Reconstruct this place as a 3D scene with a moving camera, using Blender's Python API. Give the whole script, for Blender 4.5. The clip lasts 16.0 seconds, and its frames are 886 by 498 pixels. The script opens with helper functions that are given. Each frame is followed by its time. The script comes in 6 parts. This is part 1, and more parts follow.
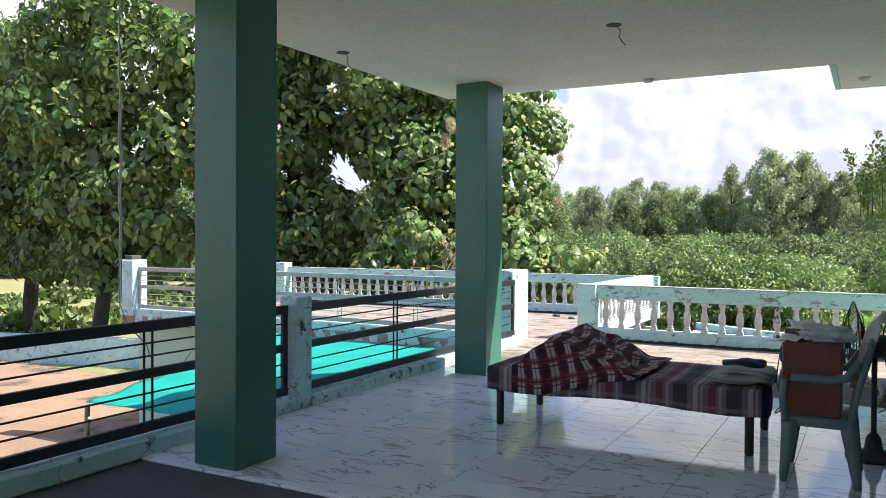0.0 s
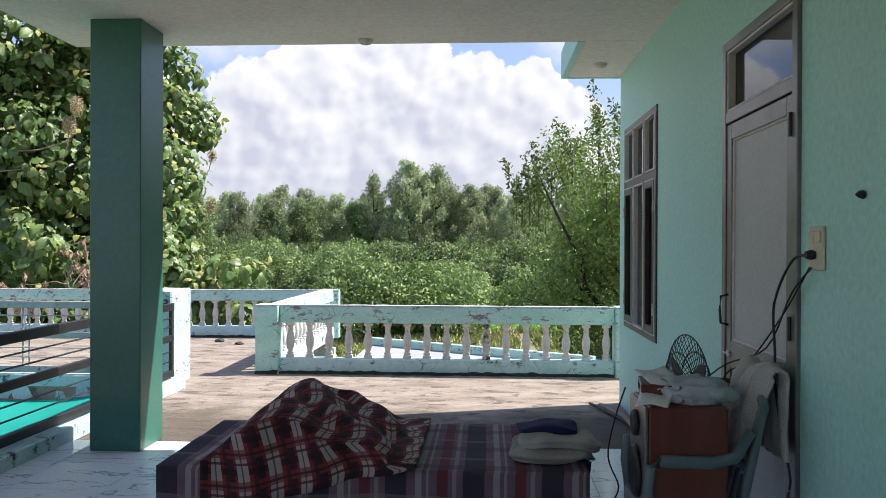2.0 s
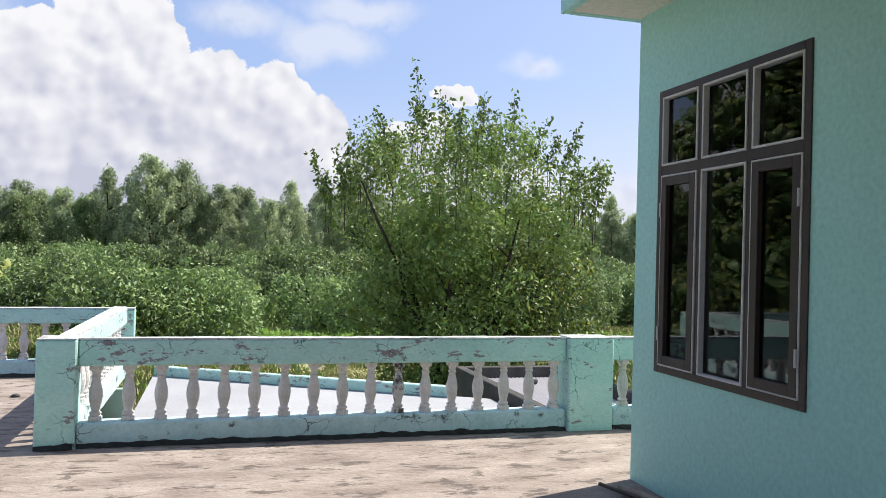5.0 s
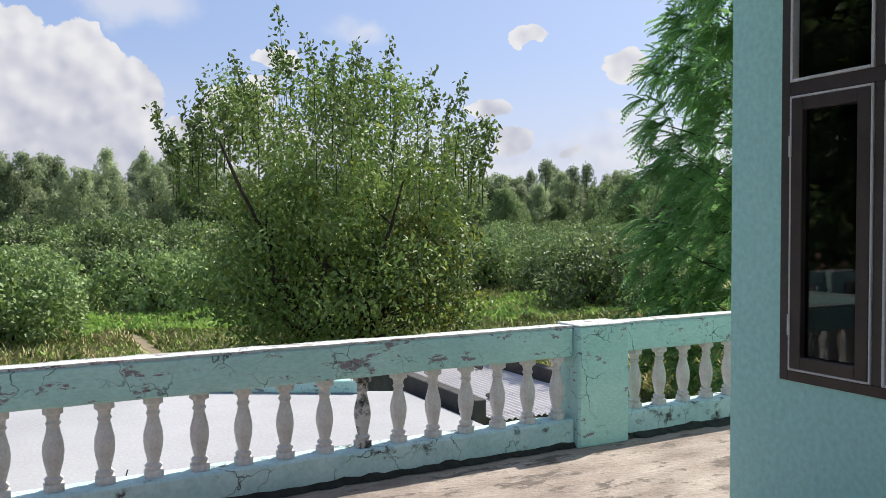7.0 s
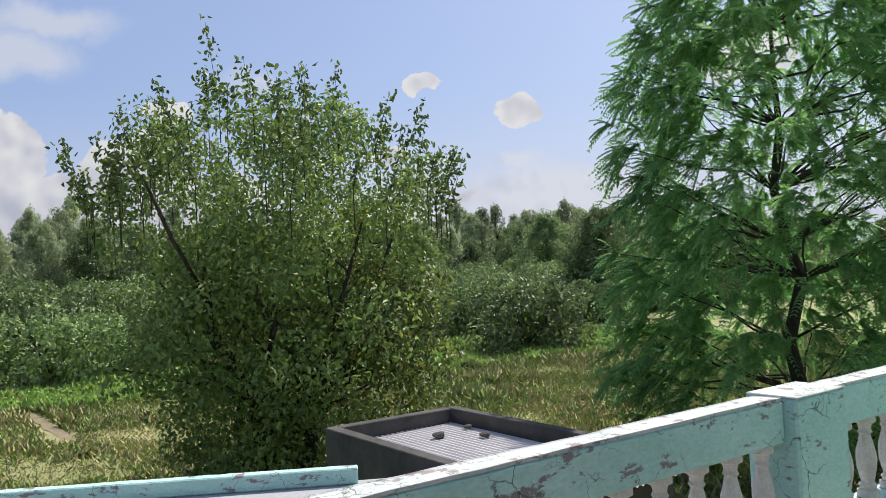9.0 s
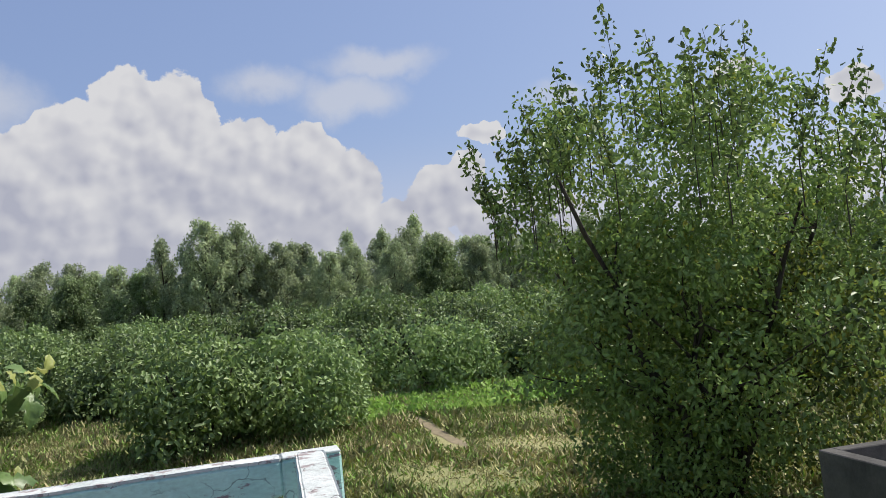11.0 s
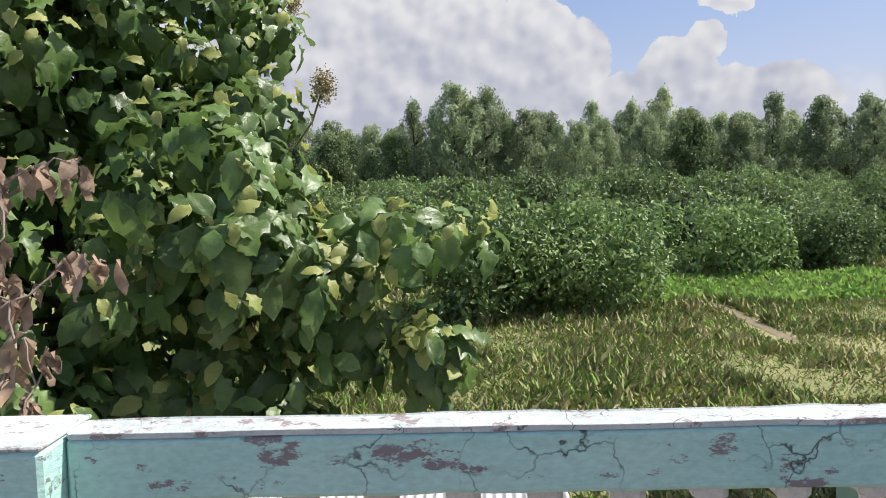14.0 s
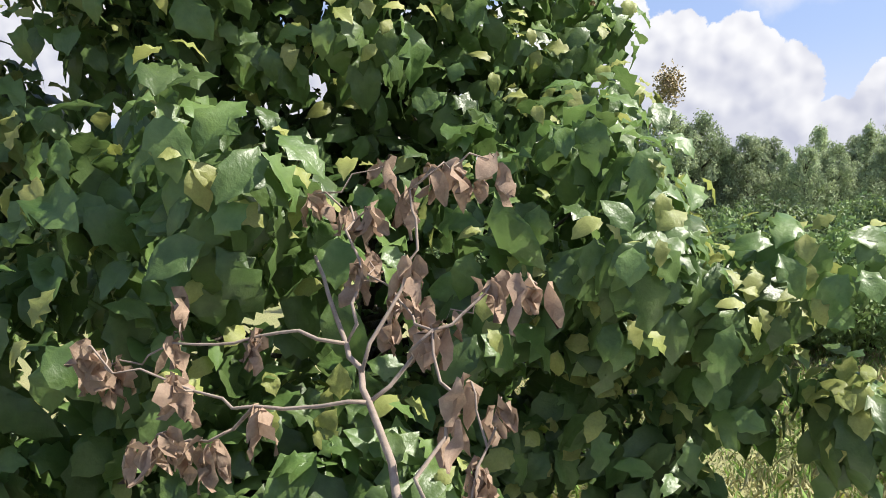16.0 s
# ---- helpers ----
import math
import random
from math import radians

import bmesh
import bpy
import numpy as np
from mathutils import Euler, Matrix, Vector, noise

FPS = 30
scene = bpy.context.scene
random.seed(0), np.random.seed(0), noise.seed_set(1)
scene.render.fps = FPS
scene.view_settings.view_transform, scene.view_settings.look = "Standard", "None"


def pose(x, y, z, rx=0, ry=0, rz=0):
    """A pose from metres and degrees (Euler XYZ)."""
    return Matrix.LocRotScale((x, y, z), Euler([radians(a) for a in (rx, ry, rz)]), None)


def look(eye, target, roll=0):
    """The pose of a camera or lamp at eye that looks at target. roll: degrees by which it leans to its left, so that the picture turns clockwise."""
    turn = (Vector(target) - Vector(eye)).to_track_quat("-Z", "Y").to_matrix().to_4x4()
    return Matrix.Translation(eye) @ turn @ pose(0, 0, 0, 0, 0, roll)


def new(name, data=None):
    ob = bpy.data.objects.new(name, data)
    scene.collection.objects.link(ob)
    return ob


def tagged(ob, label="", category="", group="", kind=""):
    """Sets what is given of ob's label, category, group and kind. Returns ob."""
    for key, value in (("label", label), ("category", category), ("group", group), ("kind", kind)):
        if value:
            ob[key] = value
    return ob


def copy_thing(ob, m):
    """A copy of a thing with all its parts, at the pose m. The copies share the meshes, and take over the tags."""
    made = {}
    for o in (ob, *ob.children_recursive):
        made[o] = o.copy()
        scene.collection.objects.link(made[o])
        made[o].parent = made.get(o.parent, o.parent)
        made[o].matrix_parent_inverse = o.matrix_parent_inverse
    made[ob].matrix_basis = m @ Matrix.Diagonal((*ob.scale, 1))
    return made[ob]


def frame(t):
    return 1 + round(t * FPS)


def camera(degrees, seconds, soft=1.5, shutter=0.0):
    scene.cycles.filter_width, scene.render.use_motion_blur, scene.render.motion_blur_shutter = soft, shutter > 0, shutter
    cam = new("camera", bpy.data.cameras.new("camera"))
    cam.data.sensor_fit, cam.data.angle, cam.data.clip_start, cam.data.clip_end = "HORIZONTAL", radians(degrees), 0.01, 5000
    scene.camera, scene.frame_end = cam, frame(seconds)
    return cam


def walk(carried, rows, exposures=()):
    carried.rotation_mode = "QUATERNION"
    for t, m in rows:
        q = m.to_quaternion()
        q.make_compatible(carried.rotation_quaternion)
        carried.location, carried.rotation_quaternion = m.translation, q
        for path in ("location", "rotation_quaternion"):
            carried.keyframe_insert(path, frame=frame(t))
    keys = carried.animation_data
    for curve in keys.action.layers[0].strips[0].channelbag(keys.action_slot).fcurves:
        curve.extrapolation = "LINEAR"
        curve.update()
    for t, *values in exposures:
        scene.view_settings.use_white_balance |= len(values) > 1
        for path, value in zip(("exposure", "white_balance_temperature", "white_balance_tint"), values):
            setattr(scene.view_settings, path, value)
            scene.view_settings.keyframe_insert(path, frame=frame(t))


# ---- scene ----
cam = camera(58.5, 16.0, 0.8)

PATH = [
    (0, (-0.158, 0.221, 1.47), (-1.116, 1.976, 1.44), 0.3),
    (0.5, (-0.468, 0.705, 1.457), (-1.116, 2.597, 1.468), -0.3),
    (1, (-0.749, 1.258, 1.475), (-1.187, 3.209, 1.53), -0.6),
    (1.5, (-1.035, 1.712, 1.477), (-1.292, 3.695, 1.501), -0.1),
    (2, (-1.288, 2.225, 1.49), (-1.395, 4.222, 1.482), 0.2),
    (2.5, (-1.62, 2.66, 1.478), (-1.603, 4.66, 1.445), 0.0),
    (3, (-1.866, 3.163, 1.449), (-1.754, 5.159, 1.4), -0.3),
    (3.5, (-2.175, 3.635, 1.429), (-1.92, 5.618, 1.385), 0.1),
    (3.7, (-2.278, 3.824, 1.453), (-1.972, 5.8, 1.433), 0.2),
    (5.8, (-2.926, 5.875, 1.464), (-2.233, 7.751, 1.478), 1.4),
    (6, (-2.968, 6.088, 1.466), (-2.226, 7.945, 1.456), 1.2),
    (6.5, (-2.957, 6.645, 1.46), (-2.112, 8.457, 1.421), 0.4),
    (7, (-2.997, 7.188, 1.453), (-2.061, 8.955, 1.394), -0.2),
    (7.5, (-2.944, 7.702, 1.442), (-1.9, 9.406, 1.375), -0.6),
    (8, (-2.94, 8.261, 1.455), (-1.82, 9.917, 1.415), -1.4),
    (8.2, (-2.951, 8.496, 1.442), (-1.794, 10.127, 1.413), -2.1),
    (10.3, (-3.543, 10.584, 1.459), (-2.604, 12.345, 1.589), -5.4),
    (10.5, (-3.649, 10.802, 1.457), (-2.852, 12.633, 1.564), -5.5),
    (11, (-3.928, 11.156, 1.434), (-3.494, 13.104, 1.556), -5.5),
    (11.5, (-4.296, 11.58, 1.443), (-4.212, 13.572, 1.599), -4.8),
    (12, (-4.742, 11.783, 1.449), (-4.885, 13.775, 1.558), -3.4),
    (12.5, (-5.157, 12.144, 1.463), (-5.348, 14.132, 1.569), -2.1),
    (13, (-5.545, 12.373, 1.429), (-5.667, 14.367, 1.526), -0.2),
    (13.5, (-5.898, 12.667, 1.389), (-6.001, 14.665, 1.396), 0.5),
    (14, (-6.252, 12.888, 1.38), (-6.375, 14.878, 1.217), -1.4),
    (14.5, (-6.603, 13.115, 1.345), (-6.827, 15.087, 1.091), -2.1),
    (15, (-7.082, 13.337, 1.373), (-7.495, 15.281, 1.154), -1.8),
    (15.5, (-7.476, 13.547, 1.342), (-7.929, 15.485, 1.138), -1.7),
    (16, (-7.847, 13.812, 1.28), (-8.437, 15.721, 1.204), -0.9),
]
walk(cam, [(t, look(e, a, r)) for t, e, a, r in PATH], [(0.0, 1.2), (1.0, 1.0), (2.0, 0.9), (3.5, 0.9), (6.0, 0.6), (8.2, 0.5), (10.4, 0.25), (12.5, 0.4), (14.0, 0.45), (15.0, 0.7), (16.0, 0.8)])

# ---- world, sun ----
SUN_AZ, SUN_EL = math.atan2(0.95, 0.31), radians(52)   # from +y towards +x
SUN_DIR = Vector((math.sin(SUN_AZ) * math.cos(SUN_EL), math.cos(SUN_AZ) * math.cos(SUN_EL), math.sin(SUN_EL)))
world = bpy.data.worlds.new("sky_world")
scene.world = world
world.use_nodes = True
wn, wl = world.node_tree.nodes, world.node_tree.links
wn.clear()


def wmath(op, a, b=None, c=None, clamp=False):
    n = wn.new("ShaderNodeMath")
    n.operation, n.use_clamp = op, clamp
    for i, v in enumerate((a, b, c)):
        if v is None:
            continue
        if isinstance(v, (int, float)):
            n.inputs[i].default_value = v
        else:
            wl.new(v, n.inputs[i])
    return n.outputs[0]


def build_world():
    out = wn.new("ShaderNodeOutputWorld")
    bg = wn.new("ShaderNodeBackground")
    bg.inputs[1].default_value = 0.12
    sky = wn.new("ShaderNodeTexSky")
    sky.sky_type = "NISHITA"
    sky.sun_disc = False
    sky.sun_elevation, sky.sun_rotation = SUN_EL, SUN_AZ
    sky.air_density, sky.dust_density, sky.ozone_density = 1.0, 2.2, 1.6
    tc = wn.new("ShaderNodeTexCoord")
    sep = wn.new("ShaderNodeSeparateXYZ")
    wl.new(tc.outputs["Generated"], sep.inputs[0])
    x, y, z = sep.outputs
    az = wmath("ARCTAN2", x, y)
    el = wmath("ARCSINE", z)
    co = wn.new("ShaderNodeCombineXYZ")
    wl.new(az, co.inputs[0]); wl.new(el, co.inputs[1])

    def fbm(scale, detail, rough, off):
        n = wn.new("ShaderNodeTexNoise")
        n.inputs["Scale"].default_value, n.inputs["Detail"].default_value, n.inputs["Roughness"].default_value = scale, detail, rough
        m = wn.new("ShaderNodeVectorMath")
        m.operation = "ADD"
        wl.new(co.outputs[0], m.inputs[0])
        m.inputs[1].default_value = off
        wl.new(m.outputs[0], n.inputs["Vector"])
        return n.outputs[0]
    n1 = fbm(7, 8, 0.6, (3.1, 0, 0))
    # the outline is broken up by a warp of the direction
    wn1 = wn.new("ShaderNodeTexNoise")
    wn1.inputs["Scale"].default_value, wn1.inputs["Detail"].default_value, wn1.inputs["Roughness"].default_value = 14, 7, 0.62
    wl.new(co.outputs[0], wn1.inputs["Vector"])
    wsep = wn.new("ShaderNodeSeparateColor")
    wl.new(wn1.outputs["Color"], wsep.inputs[0])
    waz = wmath("ADD", az, wmath("MULTIPLY", wmath("SUBTRACT", wsep.outputs[0], 0.5), 0.06))
    wel = wmath("ADD", el, wmath("MULTIPLY", wmath("SUBTRACT", wsep.outputs[1], 0.5), 0.05))

    def cover(shapes, low):
        total = None
        for a, e, w, h in shapes:
            u = wmath("DIVIDE", wmath("SUBTRACT", waz, radians(a)), radians(w))
            v = wmath("DIVIDE", wmath("SUBTRACT", wel, radians(e)), radians(h))
            d = wmath("SUBTRACT", 1.0, wmath("SQRT", wmath("ADD", wmath("MULTIPLY", u, u), wmath("MULTIPLY", v, v))))
            d = wmath("MULTIPLY", d, min(1.0, 0.42 + 0.144 * (w * h) ** 0.5))
            total = d if total is None else wmath("MAXIMUM", total, d)
        return wmath("MAXIMUM", total, low)

    # cumulus heaps: azimuth, elevation, half width, half height (degrees)
    heaps = [(-7, 3, 18, 9.0), (-8, 8.5, 9.5, 6.5), (-15.5, 8, 6.0, 6.0), (-11.8, 11.2, 4.2, 4.4), (-8.4, 14.6, 3.2, 3.4), (-5.2, 14.0, 3.0, 3.6), (-1.2, 11.0, 4.0, 3.6), (3.2, 10.4, 3.6, 3.6), (5.6, 8.4, 3.6, 3.4), (8.5, 4, 6, 4), (13.0, 7.0, 3.2, 2.6), (14.9, 9.0, 1.3, 1.5), (18.5, 5.2, 5.5, 3.0),
             (16.3, 11.6, 2.3, 0.9), (34.4, 13.2, 1.9, 0.8), (41, 11, 2.4, 1.4), (33, 6, 2.2, 1.3), (31.3, 8.2, 1.9, 0.7), (37.4, 5.3, 1.3, 0.6), (57, 13, 4, 2.2),
             (-26, 7, 9, 6), (-48, 12, 15, 8), (-75, 9, 16, 7), (88, 9, 14, 6), (125, 12, 20, 8), (170, 10, 24, 7), (-120, 12, 24, 8)]
    veils = [(6.5, 15.0, 4.6, 1.9), (0.5, 15.8, 4.0, 1.6), (8.6, 16.8, 1.0, 1.0), (22, 13.5, 2.2, 0.9), (40.8, 7.4, 2.4, 0.8), (25, 4, 14, 3.0), (9.5, 17.2, 5, 1.3), (45, 5, 12, 2.4), (-20, 15, 7, 3)]
    field, thin = cover(heaps, -0.6), cover(veils, -0.6)

    # rounded billows, as a height over the sky's dome
    def billows(dx, dy):
        total = None
        for scale, weight in ((11, 0.50), (25, 0.32), (58, 0.18)):
            m = wn.new("ShaderNodeVectorMath")
            m.operation = "ADD"
            wl.new(co.outputs[0], m.inputs[0])
            m.inputs[1].default_value = (0.3 + dx, 0.1 + dy, 0)
            jn = wn.new("ShaderNodeTexNoise")
            jn.inputs["Scale"].default_value, jn.inputs["Detail"].default_value = scale * 0.7, 3
            wl.new(m.outputs[0], jn.inputs["Vector"])
            jit = wn.new("ShaderNodeVectorMath")
            jit.operation = "MULTIPLY_ADD"
            wl.new(jn.outputs["Color"], jit.inputs[0]); wl.new(m.outputs[0], jit.inputs[2])
            jit.inputs[1].default_value = (0.45 / scale, 0.45 / scale, 0)
            n = wn.new("ShaderNodeTexVoronoi")
            n.feature = "SMOOTH_F1"
            n.inputs["Scale"].default_value, n.inputs["Smoothness"].default_value = scale, 0.4
            wl.new(jit.outputs[0], n.inputs["Vector"])
            h = wmath("MULTIPLY", wmath("SUBTRACT", 0.5, n.outputs["Distance"]), weight)
            total = h if total is None else wmath("ADD", total, h)
        return total
    h0, h1 = billows(0, 0), billows(0.011, 0.011)
    f = wmath("ADD", field, wmath("MULTIPLY", wmath("SUBTRACT", h0, 0.06), 0.42))
    mask = wn.new("ShaderNodeMapRange")
    mask.interpolation_type = "SMOOTHSTEP"
    wl.new(f, mask.inputs[0])
    mask.inputs[1].default_value, mask.inputs[2].default_value = 0.055, 0.105
    veil = wn.new("ShaderNodeMapRange")
    veil.interpolation_type = "SMOOTHSTEP"
    wl.new(wmath("ADD", thin, wmath("MULTIPLY", wmath("SUBTRACT", n1, 0.5), 1.0)), veil.inputs[0])
    veil.inputs[1].default_value, veil.inputs[2].default_value, veil.inputs[4].default_value = -0.1, 0.6, 0.55
    cloud = wmath("MAXIMUM", mask.outputs[0], veil.outputs[0])
    # haze bank towards the horizon
    haze = wn.new("ShaderNodeMapRange")
    haze.interpolation_type = "SMOOTHSTEP"
    wl.new(el, haze.inputs[0])
    haze.inputs[1].default_value, haze.inputs[2].default_value = radians(13), radians(1)
    haze.inputs[3].default_value, haze.inputs[4].default_value = 0.0, 0.75
    # lit tops, grey hollows
    shade = wn.new("ShaderNodeMapRange")
    lit = wmath("ADD", wmath("MULTIPLY", wmath("SUBTRACT", h0, h1), 2.2), wmath("MULTIPLY", wmath("SUBTRACT", n1, 0.5), 0.7))
    wl.new(wmath("ADD", wmath("ADD", lit, wmath("MULTIPLY", el, 2.6)), wmath("MULTIPLY", wmath("SUBTRACT", 0.35, f), 0.45)), shade.inputs[0])
    shade.inputs[1].default_value, shade.inputs[2].default_value = -0.10, 0.78
    ramp = wn.new("ShaderNodeMix")
    ramp.data_type = "RGBA"
    wl.new(shade.outputs[0], ramp.inputs[0])
    ramp.inputs[6].default_value, ramp.inputs[7].default_value = (2.9, 3.0, 3.6, 1), (4.7, 4.7, 4.85, 1)
    hum = wn.new("ShaderNodeMix")          # humid air: the blue is paled
    hum.data_type = "RGBA"
    hum.inputs[0].default_value = 0.55
    wl.new(sky.outputs[0], hum.inputs[6])
    hum.inputs[7].default_value = (1.75, 2.35, 4.3, 1)
    m1 = wn.new("ShaderNodeMix")
    m1.data_type = "RGBA"
    wl.new(haze.outputs[0], m1.inputs[0]); wl.new(hum.outputs[2], m1.inputs[6])
    m1.inputs[7].default_value = (4.0, 4.2, 5.2, 1)
    m2 = wn.new("ShaderNodeMix")
    m2.data_type = "RGBA"
    wl.new(cloud, m2.inputs[0]); wl.new(m1.outputs[2], m2.inputs[6]); wl.new(ramp.outputs[2], m2.inputs[7])
    wl.new(m2.outputs[2], bg.inputs[0])
    wl.new(bg.outputs[0], out.inputs[0])


build_world()
sun_data = bpy.data.lights.new("sun", "SUN")
sun_data.energy, sun_data.angle, sun_data.color = 4.9, radians(0.53), (1.0, 0.95, 0.86)
sun = new("sun", sun_data)
sun.matrix_world = look(SUN_DIR * 60, (0, 0, 0))


# ---- materials ----
def mat(name, c1, c2, scale=6.0, rough=0.7, metal=0.0, bump=0.15, fine=60.0, bump_dist=0.01, spot=None, spot_scale=3.0, spot_at=0.62, spot_soft=0.06, rand=0.0,
        spec=0.5, trans=0.0, stretch=(1, 1, 1)):
    """Two-scale noise colour with fine relief; spot: a third colour in patches; rand: value varied piece by piece."""
    m = bpy.data.materials.new(name)
    m.use_nodes = True
    nt = m.node_tree
    n, l = nt.nodes, nt.links
    b = n["Principled BSDF"]
    tc = n.new("ShaderNodeTexCoord")
    mp = n.new("ShaderNodeMapping")
    mp.inputs["Scale"].default_value = stretch
    l.new(tc.outputs["Object"], mp.inputs[0])

    def noise_tex(s, d=5, r=0.6):
        t = n.new("ShaderNodeTexNoise")
        t.inputs["Scale"].default_value, t.inputs["Detail"].default_value, t.inputs["Roughness"].default_value = s, d, r
        l.new(mp.outputs[0], t.inputs["Vector"])
        return t.outputs[0]
    a, f = noise_tex(scale), noise_tex(fine, 3)
    r = n.new("ShaderNodeMapRange")
    l.new(a, r.inputs[0])
    r.inputs[1].default_value, r.inputs[2].default_value = 0.3, 0.7
    mx = n.new("ShaderNodeMix")
    mx.data_type = "RGBA"
    l.new(r.outputs[0], mx.inputs[0])
    mx.inputs[6].default_value, mx.inputs[7].default_value = (*c1, 1), (*c2, 1)
    col = mx.outputs[2]
    g = n.new("ShaderNodeMix")
    g.data_type, g.blend_type = "RGBA", "MULTIPLY"
    g.inputs[0].default_value = 1.0
    gr = n.new("ShaderNodeMapRange")
    l.new(f, gr.inputs[0])
    gr.inputs[1].default_value, gr.inputs[2].default_value, gr.inputs[3].default_value, gr.inputs[4].default_value = 0.25, 0.75, 0.86, 1.1
    l.new(col, g.inputs[6]); l.new(gr.outputs[0], g.inputs[7])
    col = g.outputs[2]
    if spot:
        s = noise_tex(spot_scale, 8, 0.72)
        sr = n.new("ShaderNodeMapRange")
        l.new(s, sr.inputs[0])
        sr.inputs[1].default_value, sr.inputs[2].default_value = spot_at, spot_at + spot_soft
        sm = n.new("ShaderNodeMix")
        sm.data_type = "RGBA"
        l.new(sr.outputs[0], sm.inputs[0]); l.new(col, sm.inputs[6])
        sm.inputs[7].default_value = (*spot, 1)
        col = sm.outputs[2]
    if rand:
        oi = n.new("ShaderNodeObjectInfo")
        gi = n.new("ShaderNodeNewGeometry")
        ad = n.new("ShaderNodeMath")
        ad.operation = "ADD"
        l.new(oi.outputs["Random"], ad.inputs[0]); l.new(gi.outputs["Random Per Island"], ad.inputs[1])
        rr = n.new("ShaderNodeMapRange")
        l.new(ad.outputs[0], rr.inputs[0])
        rr.inputs[1].default_value, rr.inputs[2].default_value, rr.inputs[3].default_value, rr.inputs[4].default_value = 0.0, 2.0, 1 - rand, 1 + rand
        rm = n.new("ShaderNodeMix")
        rm.data_type, rm.blend_type = "RGBA", "MULTIPLY"
        rm.inputs[0].default_value = 1.0
        l.new(col, rm.inputs[6]); l.new(rr.outputs[0], rm.inputs[7])
        col = rm.outputs[2]
    l.new(col, b.inputs["Base Color"])
    b.inputs["Roughness"].default_value, b.inputs["Metallic"].default_value = rough, metal
    b.inputs["Specular IOR Level"].default_value = spec
    if bump:
        bp = n.new("ShaderNodeBump")
        bp.inputs["Strength"].default_value, bp.inputs["Distance"].default_value = bump, bump_dist
        l.new(f, bp.inputs["Height"])
        l.new(bp.outputs[0], b.inputs["Normal"])
    if trans:
        tr = n.new("ShaderNodeBsdfTranslucent")
        l.new(col, tr.inputs[0])
        ms = n.new("ShaderNodeMixShader")
        ms.inputs[0].default_value = trans
        l.new(b.outputs[0], ms.inputs[1]); l.new(tr.outputs[0], ms.inputs[2])
        l.new(ms.outputs[0], n["Material Output"].inputs[0])
    return m


M_WALL = mat("teal_wall_paint", (0.38, 0.69, 0.63), (0.42, 0.73, 0.67), 0.9, 0.55, bump=0.03, fine=35)
M_CEIL = mat("ceiling_distemper", (0.74, 0.70, 0.61), (0.80, 0.76, 0.67), 1.2, 0.85, bump=0.08, fine=30)
M_PILLAR = mat("dark_green_gloss_paint", (0.036, 0.145, 0.115), (0.048, 0.168, 0.135), 2.0, 0.32, bump=0.08, fine=25, spot=(0.5, 0.55, 0.52), spot_scale=7, spot_at=0.785, spot_soft=0.01)
M_RAIL = mat("weathered_teal_paint", (0.36, 0.60, 0.55), (0.46, 0.68, 0.63), 3.0, 0.75, bump=0.35, fine=50, spot=(0.22, 0.19, 0.2), spot_scale=6.5, spot_at=0.575, spot_soft=0.03, stretch=(0.7, 0.7, 1.5))
M_RAILTOP = mat("bleached_rail_top", (0.42, 0.46, 0.45), (0.58, 0.60, 0.59), 5.0, 0.85, bump=0.6, fine=45, spot=(0.27, 0.22, 0.22), spot_scale=9, spot_at=0.56, spot_soft=0.04)
M_BALUSTER = mat("grey_white_baluster", (0.52, 0.48, 0.46), (0.64, 0.60, 0.57), 9.0, 0.85, bump=0.5, fine=70, spot=(0.13, 0.12, 0.11), spot_scale=11, spot_at=0.63, spot_soft=0.1, rand=0.12)
M_BALSTAIN = mat("mould_stained_baluster", (0.5, 0.47, 0.45), (0.6, 0.57, 0.55), 9.0, 0.85, bump=0.5, fine=70, spot=(0.05, 0.045, 0.04), spot_scale=9, spot_at=0.48, spot_soft=0.1)
M_CURB = mat("mossy_teal_curb", (0.36, 0.54, 0.55), (0.52, 0.68, 0.68), 3.0, 0.85, bump=0.5, fine=40, spot=(0.05, 0.055, 0.05), spot_scale=5, spot_at=0.57, spot_soft=0.08)
M_FOOTLINE = mat("black_kerb_line", (0.012, 0.014, 0.012), (0.035, 0.036, 0.03), 14, 0.95, bump=0.8, fine=80)
M_CONC = mat("stained_terrace_concrete", (0.19, 0.145, 0.12), (0.38, 0.32, 0.275), 2.6, 0.9, bump=0.8, fine=34, bump_dist=0.02, spot=(0.12, 0.095, 0.08), spot_scale=4.2, spot_at=0.54, spot_soft=0.05, stretch=(0.7, 1.6, 1))
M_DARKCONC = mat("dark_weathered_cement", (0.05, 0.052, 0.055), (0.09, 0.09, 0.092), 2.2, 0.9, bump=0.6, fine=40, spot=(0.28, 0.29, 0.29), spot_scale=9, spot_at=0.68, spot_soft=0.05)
M_TILE = mat("white_veined_tile", (0.74, 0.76, 0.78), (0.82, 0.83, 0.84), 1.3, 0.07, bump=0.0, spec=0.6)
M_GROUT = mat("tile_joint", (0.30, 0.30, 0.30), (0.38, 0.38, 0.37), 5, 0.8)
M_WHITEROOF = mat("white_washed_slab", (0.31, 0.31, 0.325), (0.37, 0.37, 0.385), 0.8, 0.8, bump=0.2, fine=30, spot=(0.42, 0.41, 0.40), spot_scale=2.5, spot_at=0.66, spot_soft=0.06)
